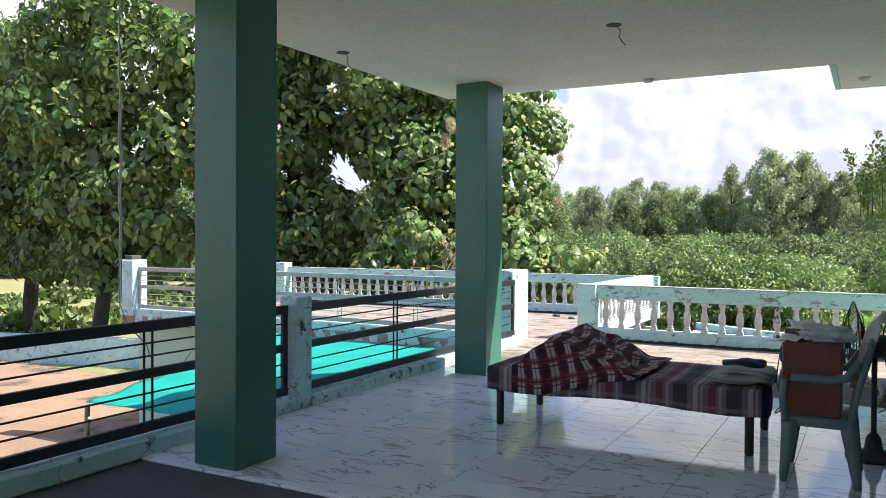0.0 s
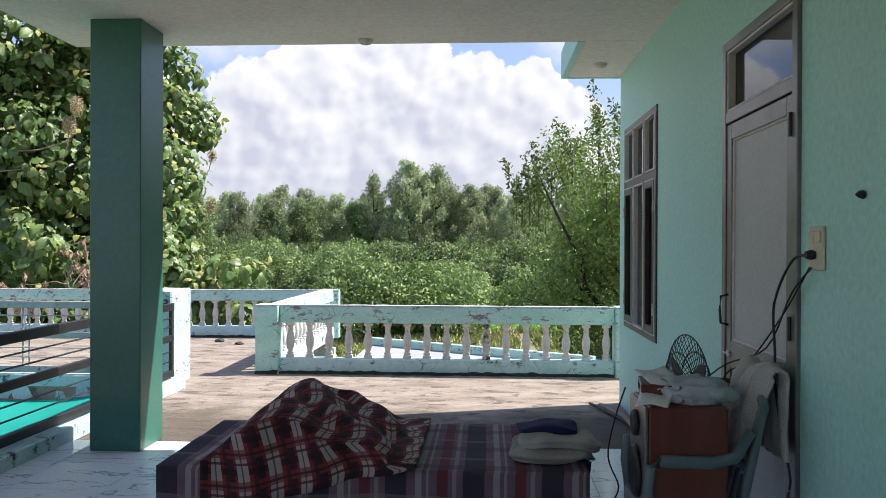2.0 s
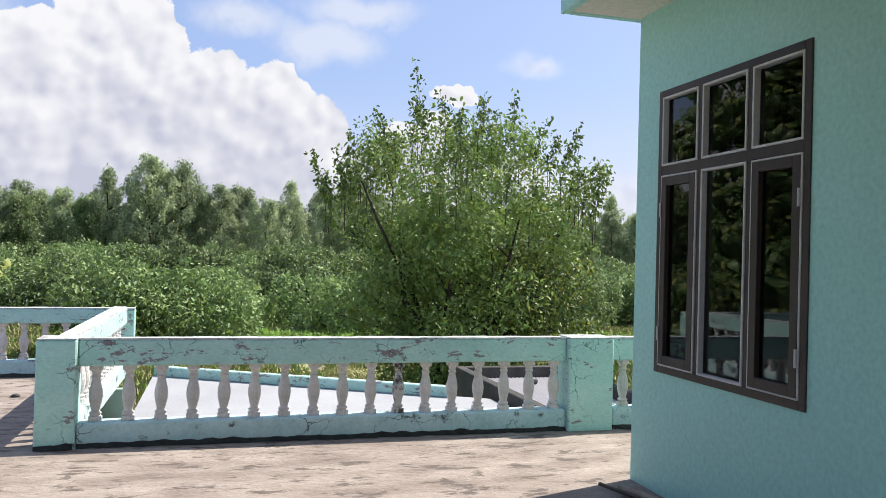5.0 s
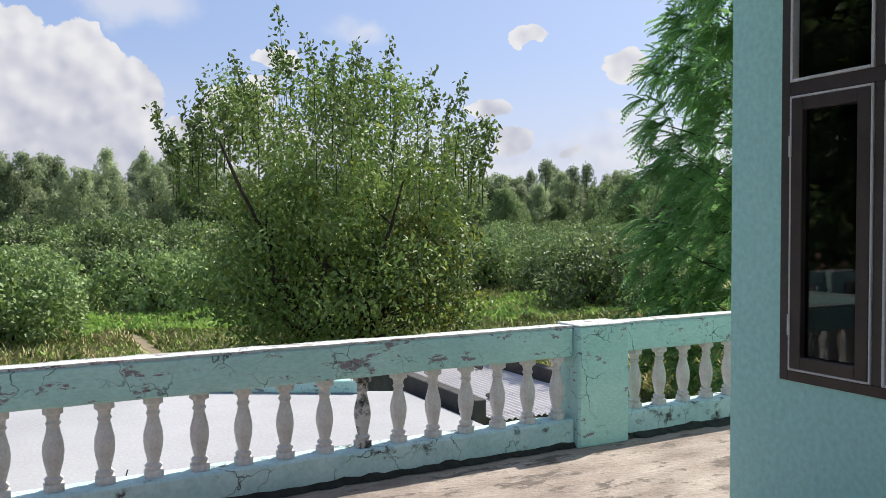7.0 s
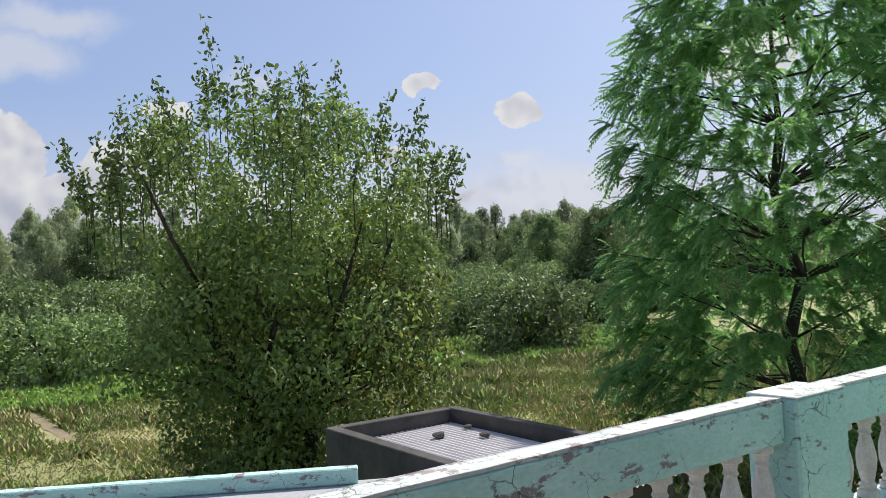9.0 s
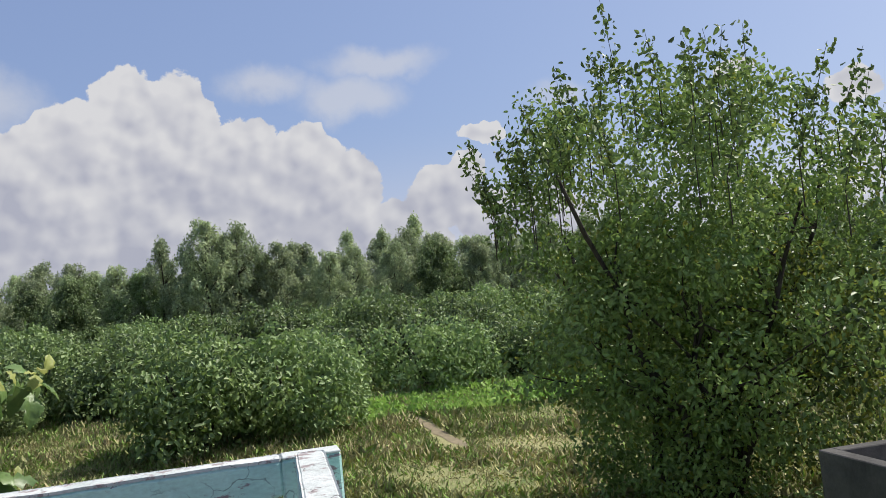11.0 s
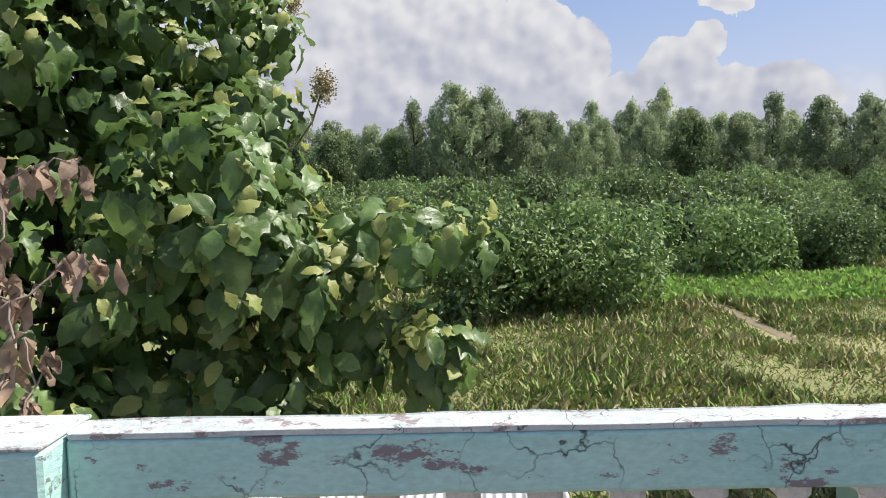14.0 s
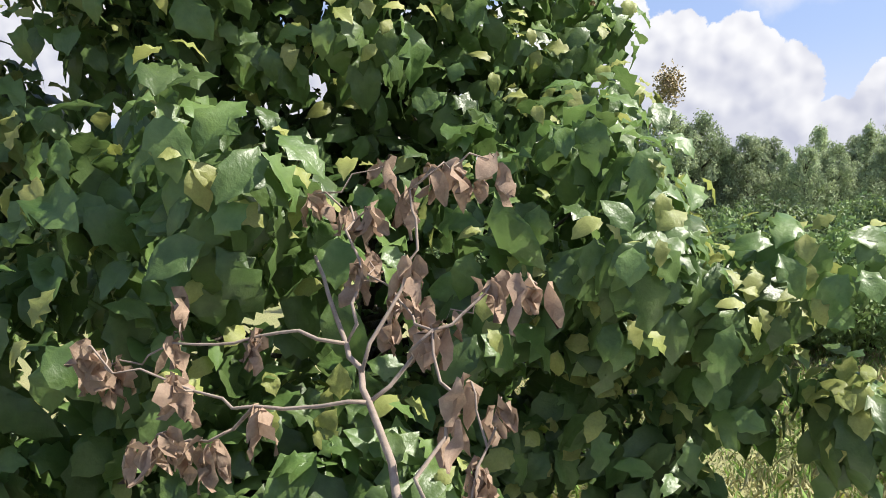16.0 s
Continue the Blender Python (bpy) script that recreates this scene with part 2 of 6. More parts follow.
M_GREYIRON = mat("spotted_grey_iron_paint", (0.30, 0.30, 0.30), (0.42, 0.42, 0.41), 6, 0.6, bump=0.2, spot=(0.08, 0.07, 0.06), spot_scale=9, spot_at=0.6)
M_IRON = mat("black_iron_paint", (0.008, 0.009, 0.012), (0.018, 0.018, 0.02), 8, 0.5, bump=0.15)
M_ALU = mat("brushed_brown_aluminium", (0.05, 0.036, 0.034), (0.075, 0.055, 0.05), 5, 0.4, 0.3, bump=0.05)
M_DOORFRAME = mat("grey_anodised_frame", (0.16, 0.15, 0.15), (0.22, 0.21, 0.21), 5, 0.35, 0.5, bump=0.05)
M_DOORPANEL = mat("grey_laminate_panel", (0.40, 0.40, 0.42), (0.46, 0.46, 0.48), 2, 0.45, bump=0.05)
M_BEAD = mat("pale_glazing_bead", (0.55, 0.53, 0.52), (0.62, 0.6, 0.6), 8, 0.5, bump=0.05)
M_PLASTIC = mat("grey_green_plastic", (0.10, 0.14, 0.15), (0.14, 0.18, 0.19), 6, 0.45, bump=0.1)
M_SWITCH = mat("ivory_switch_plastic", (0.55, 0.5, 0.4), (0.6, 0.56, 0.46), 8, 0.4, bump=0)
M_TEALCLOTH = mat("teal_shade_net", (0.0, 0.36, 0.30), (0.01, 0.44, 0.37), 2, 0.8, bump=0.3, fine=120, trans=0.35)
M_WOODBOX = mat("red_brown_veneer", (0.12, 0.025, 0.015), (0.17, 0.04, 0.024), 3, 0.35, bump=0.1, stretch=(6, 6, 0.6), spot=(0.5, 0.42, 0.34), spot_scale=2.3, spot_at=0.74, spot_soft=0.02)
M_BLACKP = mat("black_plastic", (0.012, 0.012, 0.013), (0.02, 0.02, 0.02), 8, 0.5, bump=0.05)
M_PAPER = mat("white_paper", (0.70, 0.69, 0.67), (0.78, 0.77, 0.75), 9, 0.8, bump=0.2, fine=40)
M_BAG = mat("milky_plastic_bag", (0.55, 0.58, 0.62), (0.66, 0.68, 0.7), 5, 0.3, bump=0.5, fine=18, bump_dist=0.02, trans=0.3)
M_TOWEL = mat("grey_white_towel", (0.45, 0.43, 0.40), (0.55, 0.53, 0.5), 8, 0.95, bump=0.7, fine=120)
M_NAVY = mat("navy_cloth", (0.01, 0.014, 0.06), (0.016, 0.022, 0.09), 6, 0.9, bump=0.4)
M_GREYCLOTH = mat("greige_folded_cloth", (0.30, 0.28, 0.24), (0.40, 0.38, 0.33), 6, 0.95, bump=0.5, fine=90)
M_WOODLEG = mat("dark_stained_wood", (0.02, 0.014, 0.012), (0.04, 0.028, 0.022), 6, 0.5, bump=0.2, stretch=(8, 8, 1))
M_FAN = mat("dusty_fan_metal", (0.05, 0.05, 0.048), (0.09, 0.085, 0.075), 9, 0.6, 0.2, bump=0.1)
M_FANGUARD = mat("dark_green_wire", (0.012, 0.02, 0.02), (0.02, 0.03, 0.03), 9, 0.5, bump=0)
M_WIRE = mat("black_cable", (0.01, 0.01, 0.01), (0.02, 0.02, 0.02), 9, 0.6, bump=0)
M_ROPE = mat("pale_nylon_rope", (0.4, 0.42, 0.4), (0.5, 0.52, 0.5), 9, 0.8, bump=0.2)
M_BARK = mat("brown_bark", (0.035, 0.028, 0.02), (0.08, 0.065, 0.05), 6, 0.95, bump=0.9, fine=20, bump_dist=0.03, stretch=(3, 3, 0.6))
M_DEADTWIG = mat("bleached_twig", (0.25, 0.19, 0.15), (0.36, 0.29, 0.23), 9, 0.9, bump=0.3)
M_DEADLEAF = mat("withered_leaf", (0.32, 0.215, 0.15), (0.47, 0.34, 0.24), 9, 0.9, bump=0.4, rand=0.3, trans=0.25)
M_TEAK = mat("broad_green_leaf", (0.083, 0.16, 0.04), (0.19, 0.275, 0.088), 2.6, 0.40, bump=0.8, fine=18, rand=0.65, trans=0.40, spec=0.55)
M_TEAKYOUNG = mat("yellow_green_leaf", (0.31, 0.36, 0.09), (0.42, 0.43, 0.14), 3, 0.5, bump=0.3, rand=0.3, trans=0.4)
M_TEAKFLOWER = mat("tan_seed_panicle", (0.42, 0.34, 0.19), (0.52, 0.43, 0.27), 12, 0.9, bump=0.4, rand=0.3)
M_LEAF = mat("small_green_leaf", (0.12, 0.195, 0.045), (0.225, 0.31, 0.09), 0.7, 0.5, bump=0.0, rand=0.75, trans=0.32)
M_LEAFY = mat("yellowing_leaf", (0.2, 0.26, 0.04), (0.3, 0.3, 0.06), 0.5, 0.5, bump=0.0, rand=0.4, trans=0.45)
M_ORCHARD = mat("orchard_leaf", (0.125, 0.20, 0.07), (0.26, 0.34, 0.135), 0.35, 0.58, bump=0.0, rand=0.75, trans=0.30)
# distance haze is put into this leaf colour, paler than the foliage itself
M_EUC = mat("haze_paled_plantation_leaf", (0.26, 0.34, 0.18), (0.46, 0.52, 0.29), 0.2, 0.6, bump=0.0, rand=0.6, trans=0.36)
M_FEATHER = mat("feathery_leaf", (0.15, 0.32, 0.10), (0.25, 0.44, 0.16), 0.4, 0.5, bump=0.0, rand=0.5, trans=0.45)
M_GROUND = mat("dry_grass_ground", (0.18, 0.20, 0.07), (0.32, 0.29, 0.13), 0.22, 0.95, bump=0.8, fine=9, bump_dist=0.06, spot=(0.12, 0.22, 0.05), spot_scale=0.13, spot_at=0.56, spot_soft=0.08)
M_GRASS = mat("dry_grass_blades", (0.27, 0.32, 0.12), (0.54, 0.47, 0.27), 0.35, 0.8, bump=0.0, rand=0.5, trans=0.4)
M_CROP = mat("bright_crop_leaves", (0.20, 0.36, 0.06), (0.32, 0.46, 0.12), 0.5, 0.7, bump=0.0, rand=0.35, trans=0.35)
M_PATH = mat("trodden_path_earth", (0.17, 0.14, 0.08), (0.25, 0.20, 0.12), 3, 0.95, bump=0.5, fine=12)
M_EARTH = mat("ochre_yard_earth", (0.22, 0.14, 0.09), (0.31, 0.20, 0.13), 0.6, 0.95, bump=0.5, fine=12, bump_dist=0.02, spot=(0.10, 0.075, 0.06), spot_scale=0.5, spot_at=0.56)
M_TIN = mat("galvanised_sheet", (0.50, 0.47, 0.47), (0.60, 0.57, 0.57), 1.5, 0.55, 0.25, bump=0.1, spot=(0.25, 0.17, 0.14), spot_scale=1.5, spot_at=0.68)
M_OLDCONC = mat("blackened_concrete", (0.035, 0.033, 0.032), (0.09, 0.085, 0.08), 2, 0.95, bump=0.7, fine=25, spot=(0.25, 0.24, 0.23), spot_scale=5, spot_at=0.66)
M_PALEGREEN = mat("pale_green_wall_paint", (0.36, 0.52, 0.42), (0.42, 0.58, 0.48), 1, 0.8, bump=0.2)
# bluish aerial haze is mixed straight into the hills' base colour
M_HILL = mat("haze_tinted_hill", (0.16, 0.22, 0.26), (0.2, 0.26, 0.3), 0.01, 1.0, bump=0)
# the room's gloom is painted in: a dark base colour for its surfaces
M_ROOM = mat("gloom_dark_room_paint", (0.10, 0.12, 0.12), (0.13, 0.15, 0.15), 1, 0.9, bump=0)
M_LAMPW = mat("white_lamp_rim", (0.6, 0.58, 0.55), (0.65, 0.63, 0.6), 8, 0.5, bump=0)


def glass_mat(name, tint, rough=0.02):
    m = bpy.data.materials.new(name)
    m.use_nodes = True
    b = m.node_tree.nodes["Principled BSDF"]
    b.inputs["Base Color"].default_value = (*tint, 1)
    b.inputs["Roughness"].default_value = rough
    b.inputs["Transmission Weight"].default_value = 1.0
    b.inputs["IOR"].default_value = 1.5
    return m


M_GLASS = glass_mat("dark_tinted_glass", (0.10, 0.11, 0.12))


def add_veins(m):
    """Thin grey marble veins over the tile's colour."""
    n, l = m.node_tree.nodes, m.node_tree.links
    b = n["Principled BSDF"]
    src = b.inputs["Base Color"].links[0].from_socket
    tc = n.new("ShaderNodeTexCoord")
    ad = n.new("ShaderNodeVectorMath")
    ad.operation = "ADD"
    oi = n.new("ShaderNodeObjectInfo")
    sc = n.new("ShaderNodeVectorMath")
    sc.operation = "SCALE"
    sc.inputs[0].default_value = (7, 3, 0)
    l.new(oi.outputs["Random"], sc.inputs["Scale"])
    l.new(tc.outputs["Object"], ad.inputs[0]); l.new(sc.outputs[0], ad.inputs[1])
    mp = n.new("ShaderNodeMapping")
    mp.inputs["Rotation"].default_value = (0, 0, 0.6)
    mp.inputs["Scale"].default_value = (1.0, 2.6, 1)
    l.new(ad.outputs[0], mp.inputs[0])
    t = n.new("ShaderNodeTexNoise")
    t.inputs["Scale"].default_value, t.inputs["Detail"].default_value, t.inputs["Roughness"].default_value, t.inputs["Distortion"].default_value = 1.25, 4, 0.5, 1.1
    l.new(mp.outputs[0], t.inputs["Vector"])
    a = n.new("ShaderNodeMath")
    a.operation = "SUBTRACT"
    l.new(t.outputs[0], a.inputs[0])
    a.inputs[1].default_value = 0.5
    ab = n.new("ShaderNodeMath")
    ab.operation = "ABSOLUTE"
    l.new(a.outputs[0], ab.inputs[0])
    r = n.new("ShaderNodeMapRange")
    l.new(ab.outputs[0], r.inputs[0])
    r.inputs[1].default_value, r.inputs[2].default_value, r.inputs[3].default_value, r.inputs[4].default_value = 0.0, 0.017, 0.85, 0.0
    mx = n.new("ShaderNodeMix")
    mx.data_type = "RGBA"
    l.new(r.outputs[0], mx.inputs[0]); l.new(src, mx.inputs[6])
    mx.inputs[7].default_value = (0.24, 0.25, 0.27, 1)
    l.new(mx.outputs[2], b.inputs["Base Color"])


add_veins(M_TILE)


def add_cracks(m, scale, width, colour=(0.05, 0.05, 0.05)):
    """Hairline cracks: the cell borders of a warped Voronoi pattern, broken up by noise."""
    n, l = m.node_tree.nodes, m.node_tree.links
    b = n["Principled BSDF"]
    src = b.inputs["Base Color"].links[0].from_socket
    tc = n.new("ShaderNodeTexCoord")
    wob = n.new("ShaderNodeTexNoise")
    wob.inputs["Scale"].default_value, wob.inputs["Detail"].default_value = 9.0, 4
    l.new(tc.outputs["Object"], wob.inputs["Vector"])
    sc = n.new("ShaderNodeVectorMath")
    sc.operation = "SCALE"
    sc.inputs["Scale"].default_value = 0.16
    l.new(wob.outputs["Color"], sc.inputs[0])
    ad = n.new("ShaderNodeVectorMath")
    ad.operation = "ADD"
    l.new(tc.outputs["Object"], ad.inputs[0]); l.new(sc.outputs[0], ad.inputs[1])
    v = n.new("ShaderNodeTexVoronoi")
    v.feature = "DISTANCE_TO_EDGE"
    v.inputs["Scale"].default_value = scale
    l.new(ad.outputs[0], v.inputs["Vector"])
    r = n.new("ShaderNodeMapRange")
    l.new(v.outputs["Distance"], r.inputs[0])
    r.inputs[1].default_value, r.inputs[2].default_value, r.inputs[3].default_value, r.inputs[4].default_value = 0.0, width, 1.0, 0.0
    k = n.new("ShaderNodeTexNoise")
    k.inputs["Scale"].default_value = 3.5
    l.new(tc.outputs["Object"], k.inputs["Vector"])
    kr = n.new("ShaderNodeMapRange")
    l.new(k.outputs[0], kr.inputs[0])
    kr.inputs[1].default_value, kr.inputs[2].default_value = 0.45, 0.6
    mu = n.new("ShaderNodeMath")
    mu.operation = "MULTIPLY"
    l.new(r.outputs[0], mu.inputs[0]); l.new(kr.outputs[0], mu.inputs[1])
    mx = n.new("ShaderNodeMix")
    mx.data_type = "RGBA"
    l.new(mu.outputs[0], mx.inputs[0]); l.new(src, mx.inputs[6])
    mx.inputs[7].default_value = (*colour, 1)
    l.new(mx.outputs[2], b.inputs["Base Color"])


def add_stain_shade(m, edge, reach, colour):
    """A dark mouldy stain of uneven outline on the floor along the porch's open edge, widened to deepen the eave's
    shade.
    """
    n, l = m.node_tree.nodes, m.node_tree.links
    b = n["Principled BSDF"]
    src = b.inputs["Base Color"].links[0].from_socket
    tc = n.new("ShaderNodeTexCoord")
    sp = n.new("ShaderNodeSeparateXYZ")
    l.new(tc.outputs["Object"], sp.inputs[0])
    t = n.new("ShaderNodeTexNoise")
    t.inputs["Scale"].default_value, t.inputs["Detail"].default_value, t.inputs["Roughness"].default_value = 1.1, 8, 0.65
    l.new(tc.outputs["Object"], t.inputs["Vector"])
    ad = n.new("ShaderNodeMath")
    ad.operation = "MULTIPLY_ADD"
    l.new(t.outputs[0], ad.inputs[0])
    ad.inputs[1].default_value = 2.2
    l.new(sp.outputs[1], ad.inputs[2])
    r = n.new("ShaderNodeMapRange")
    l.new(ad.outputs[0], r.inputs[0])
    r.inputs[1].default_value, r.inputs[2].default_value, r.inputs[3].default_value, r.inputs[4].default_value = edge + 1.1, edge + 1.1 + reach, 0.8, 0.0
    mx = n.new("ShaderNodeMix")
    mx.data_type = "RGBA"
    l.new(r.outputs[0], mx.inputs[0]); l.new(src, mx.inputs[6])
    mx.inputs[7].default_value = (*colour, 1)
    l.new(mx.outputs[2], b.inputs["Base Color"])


# stain's edge pushed outward to darken the floor in the eave's shadow
add_stain_shade(M_CONC, 9.0, 0.5, (0.085, 0.065, 0.05))
for _m, _s in ((M_RAIL, 4.0), (M_RAILTOP, 6.0), (M_CURB, 3.0)):
    add_cracks(_m, _s, 0.018)


def plaid_mat(name, base, bands, period, rough=0.95):
    """Woven checks: bands of (axis, offset, width, colour, strength) repeated every period metres of the cloth's own x and y."""
    m = mat(name, base, tuple(c * 1.25 for c in base), 12, rough, bump=0.6, fine=140)
    n, l = m.node_tree.nodes, m.node_tree.links
    b = n["Principled BSDF"]
    col = b.inputs["Base Color"].links[0].from_socket
    uv = n.new("ShaderNodeUVMap")
    uv.uv_map = "cloth"
    sp = n.new("ShaderNodeSeparateXYZ")
    l.new(uv.outputs[0], sp.inputs[0])
    for axis, off, width, colour, strength in bands:
        w = n.new("ShaderNodeMath")
        w.operation = "ADD"
        l.new(sp.outputs[axis], w.inputs[0])
        w.inputs[1].default_value = -off + 50 * period
        p = n.new("ShaderNodeMath")
        p.operation = "MODULO"
        l.new(w.outputs[0], p.inputs[0])
        p.inputs[1].default_value = period
        c = n.new("ShaderNodeMath")
        c.operation = "LESS_THAN"
        l.new(p.outputs[0], c.inputs[0])
        c.inputs[1].default_value = width
        s = n.new("ShaderNodeMath")
        s.operation = "MULTIPLY"
        l.new(c.outputs[0], s.inputs[0])
        s.inputs[1].default_value = strength
        mx = n.new("ShaderNodeMix")
        mx.data_type = "RGBA"
        l.new(s.outputs[0], mx.inputs[0]); l.new(col, mx.inputs[6])
        mx.inputs[7].default_value = (*colour, 1)
        col = mx.outputs[2]
    l.new(col, b.inputs["Base Color"])
    return m


M_SHEET = plaid_mat("striped_bedsheet", (0.17, 0.1, 0.13), [(0, 0.0, 0.10, (0.035, 0.03, 0.05), 0.9), (0, 0.14, 0.03, (0.42, 0.38, 0.38), 0.7), (0, 0.19, 0.012, (0.4, 0.37, 0.37), 0.6),
                    (0, 0.24, 0.05, (0.16, 0.02, 0.03), 0.8), (0, 0.31, 0.02, (0.36, 0.33, 0.34), 0.6), (1, 0.02, 0.03, (0.30, 0.26, 0.28), 0.35), (1, 0.2, 0.08, (0.03, 0.02, 0.04), 0.4)], 0.36)
M_QUILT = plaid_mat("checked_red_quilt", (0.2, 0.03, 0.035), [(0, 0.0, 0.035, (0.03, 0.014, 0.018), 0.9), (1, 0.0, 0.03, (0.03, 0.014, 0.018), 0.85), (0, 0.05, 0.06, (0.5, 0.43, 0.41), 0.8),
                    (1, 0.045, 0.012, (0.05, 0.02, 0.03), 0.85), (1, 0.075, 0.045, (0.24, 0.04, 0.045), 0.75), (1, 0.09, 0.012, (0.04, 0.015, 0.02), 0.8), (0, 0.075, 0.008, (0.06, 0.03, 0.035), 0.8), (0, 0.13, 0.02, (0.03, 0.012, 0.016), 0.7)], 0.15)


# ---- building helpers ----
def thing(name, label, category, group="", kind="", at=(0, 0, 0)):
    ob = tagged(new(name), label, category, group, kind)
    ob.location = at
    return ob


def mesh_of(bm, name, material, smooth=False):
    me = bpy.data.meshes.new(name)
    bm.normal_update()
    bm.to_mesh(me)
    bm.free()
    if material:
        me.materials.append(material)
    if smooth:
        for p in me.polygons:
            p.use_smooth = True
    return me


def part(name, bm, material, parent, label="", smooth=False):
    """One mesh object, in its parent's own space, or a top-level thing where parent is None."""
    ob = new(name, mesh_of(bm, name, material, smooth) if isinstance(bm, bmesh.types.BMesh) else bm)
    if parent is not None:
        ob.parent = parent
    if label:
        tagged(ob, label)
    return ob


def box(lo, hi, bevel=0.0, bm=None, segs=1):
    own = bmesh.new()
    bmesh.ops.create_cube(own, size=1)
    s = [max(b - a, 1e-4) for a, b in zip(lo, hi)]
    c = [(a + b) / 2 for a, b in zip(lo, hi)]
    bmesh.ops.transform(own, matrix=Matrix.Translation(c) @ Matrix.Diagonal((*s, 1)), verts=own.verts)
    if bevel:
        bmesh.ops.bevel(own, geom=own.edges[:], offset=bevel, segments=segs, affect="EDGES", profile=0.6)
    return merge(bm, own)


def merge(bm, own):
    if bm is None:
        return own
    me = bpy.data.meshes.new("joined")
    own.to_mesh(me)
    own.free()
    bm.from_mesh(me)
    bpy.data.meshes.remove(me)
    return bm


def tube(points, r, sides=6, bm=None, taper=1.0, closed=False):
    """A round bar along points; its radius runs from r to r * taper."""
    bm = bm or bmesh.new()
    pts = [Vector(p) for p in points]
    rings = []
    for i, p in enumerate(pts):
        d = (pts[min(i + 1, len(pts) - 1)] - pts[max(i - 1, 0)])
        if closed:
            d = pts[(i + 1) % len(pts)] - pts[i - 1]
        d = d.normalized() if d.length > 1e-9 else Vector((0, 0, 1))
        u = d.orthogonal() if abs(d.z) > 0.9 else d.cross(Vector((0, 0, 1)))
        u.normalize()
        v = d.cross(u)
        rr = r * (1 + (taper - 1) * i / max(1, len(pts) - 1))
        rings.append([bm.verts.new(p + (u * math.cos(a) + v * math.sin(a)) * rr) for a in (2 * math.pi * k / sides for k in range(sides))])
    pairs = list(zip(rings, rings[1:])) + ([(rings[-1], rings[0])] if closed else [])
    for a, b in pairs:
        for k in range(sides):
            bm.faces.new((a[k], a[(k + 1) % sides], b[(k + 1) % sides], b[k]))
    if not closed:
        bm.faces.new(rings[0][::-1])
        bm.faces.new(rings[-1])
    return bm


def lathe(profile, sides=12, bm=None, at=(0, 0, 0)):
    bm = bm or bmesh.new()
    rings = [[bm.verts.new((at[0] + r * math.cos(2 * math.pi * k / sides), at[1] + r * math.sin(2 * math.pi * k / sides), at[2] + z)) for k in range(sides)] for r, z in profile]
    for a, b in zip(rings, rings[1:]):
        for k in range(sides):
            bm.faces.new((a[k], a[(k + 1) % sides], b[(k + 1) % sides], b[k]))
    bm.faces.new(rings[0][::-1])
    bm.faces.new(rings[-1])
    return bm


def rough_edges(bm, amount, scale, cuts=0):
    """Worn, uneven plaster: small noise displacement of the corners."""
    if cuts:
        bmesh.ops.subdivide_edges(bm, edges=[e for e in bm.edges if e.calc_length() > 0.4], cuts=cuts, use_grid_fill=True)
    for v in bm.verts:
        v.co += noise.noise_vector(v.co * scale) * amount
    return bm


def setting(name, bm, material, label, category="", smooth=False):
    return tagged(part(name, bm, material, None, "", smooth), label, category or name.split("_")[0], "", "structure")


def wall_with_holes(axis, at, thick, a0, a1, z0, z1, holes):
    """A wall with openings (a, b, low, high): along y on x = at..at+thick (axis 'y'), or along x."""
    bm = bmesh.new()
    cuts = sorted({a0, a1, *[h[0] for h in holes], *[h[1] for h in holes]})
    for p, q in zip(cuts, cuts[1:]):
        spans = [(z0, z1)]
        for h in holes:
            if h[0] <= p and q <= h[1]:
                spans = [s for lo, hi in spans for s in ((lo, min(hi, h[2])), (max(lo, h[3]), hi)) if s[1] - s[0] > 1e-4]
        for lo, hi in spans:
            box((at, p, lo) if axis == "y" else (p, at, lo), (at + thick, q, hi) if axis == "y" else (q, at + thick, hi), 0, bm)
    bmesh.ops.remove_doubles(bm, verts=bm.verts, dist=1e-4)
    return bm


# ---- the house ----
CEIL_Z, WALL_END, GROUND_Z = 3.118, 9.89, -2.4
WIN = (8.235, 9.605, 0.762, 2.56)
DOOR = (5.53, 6.55, 0.0, 2.57)
DOOR2 = (3.0, 4.07, 0.75, 2.57)
setting("wall_east", wall_with_holes("y", 0.0, 0.23, -3.0, WALL_END, -0.02, CEIL_Z, [WIN, DOOR, DOOR2]), M_WALL, "teal painted plaster house wall with openings", "wall")
setting("wall_north", wall_with_holes("x", WALL_END - 0.23, 0.23, 0.23, 6.0, -0.02, CEIL_Z, []), M_WALL, "teal painted end wall of the house", "wall")
# added out of view; 0.9 m high so sky light reaches the porch
setting("wall_south", box((-4.8, -3.23, -0.02), (0.0, -3.0, 0.9), 0.01), M_WALL, "unseen teal parapet, kept low to admit sky light", "wall")
setting("wall_house_south", box((0.0, -3.23, -0.02), (6.0, -3.0, CEIL_Z)), M_WALL, "plain teal end wall of the house", "wall")
setting("wall_inside", box((3.4, -3.0, -0.02), (3.6, WALL_END - 0.23, CEIL_Z)), M_ROOM, "inner wall of the room, painted dark for gloom", "wall")
setting("floor_inside", box((0.23, -3.0, -0.12), (3.4, WALL_END - 0.23, -0.004)), M_ROOM, "floor of the room, painted dark for gloom", "floor")
setting("ceiling", box((-4.6, -3.0, CEIL_Z), (6.0, 8.55, CEIL_Z + 0.14), 0.004), M_CEIL, "cream distempered porch ceiling slab", "ceiling")
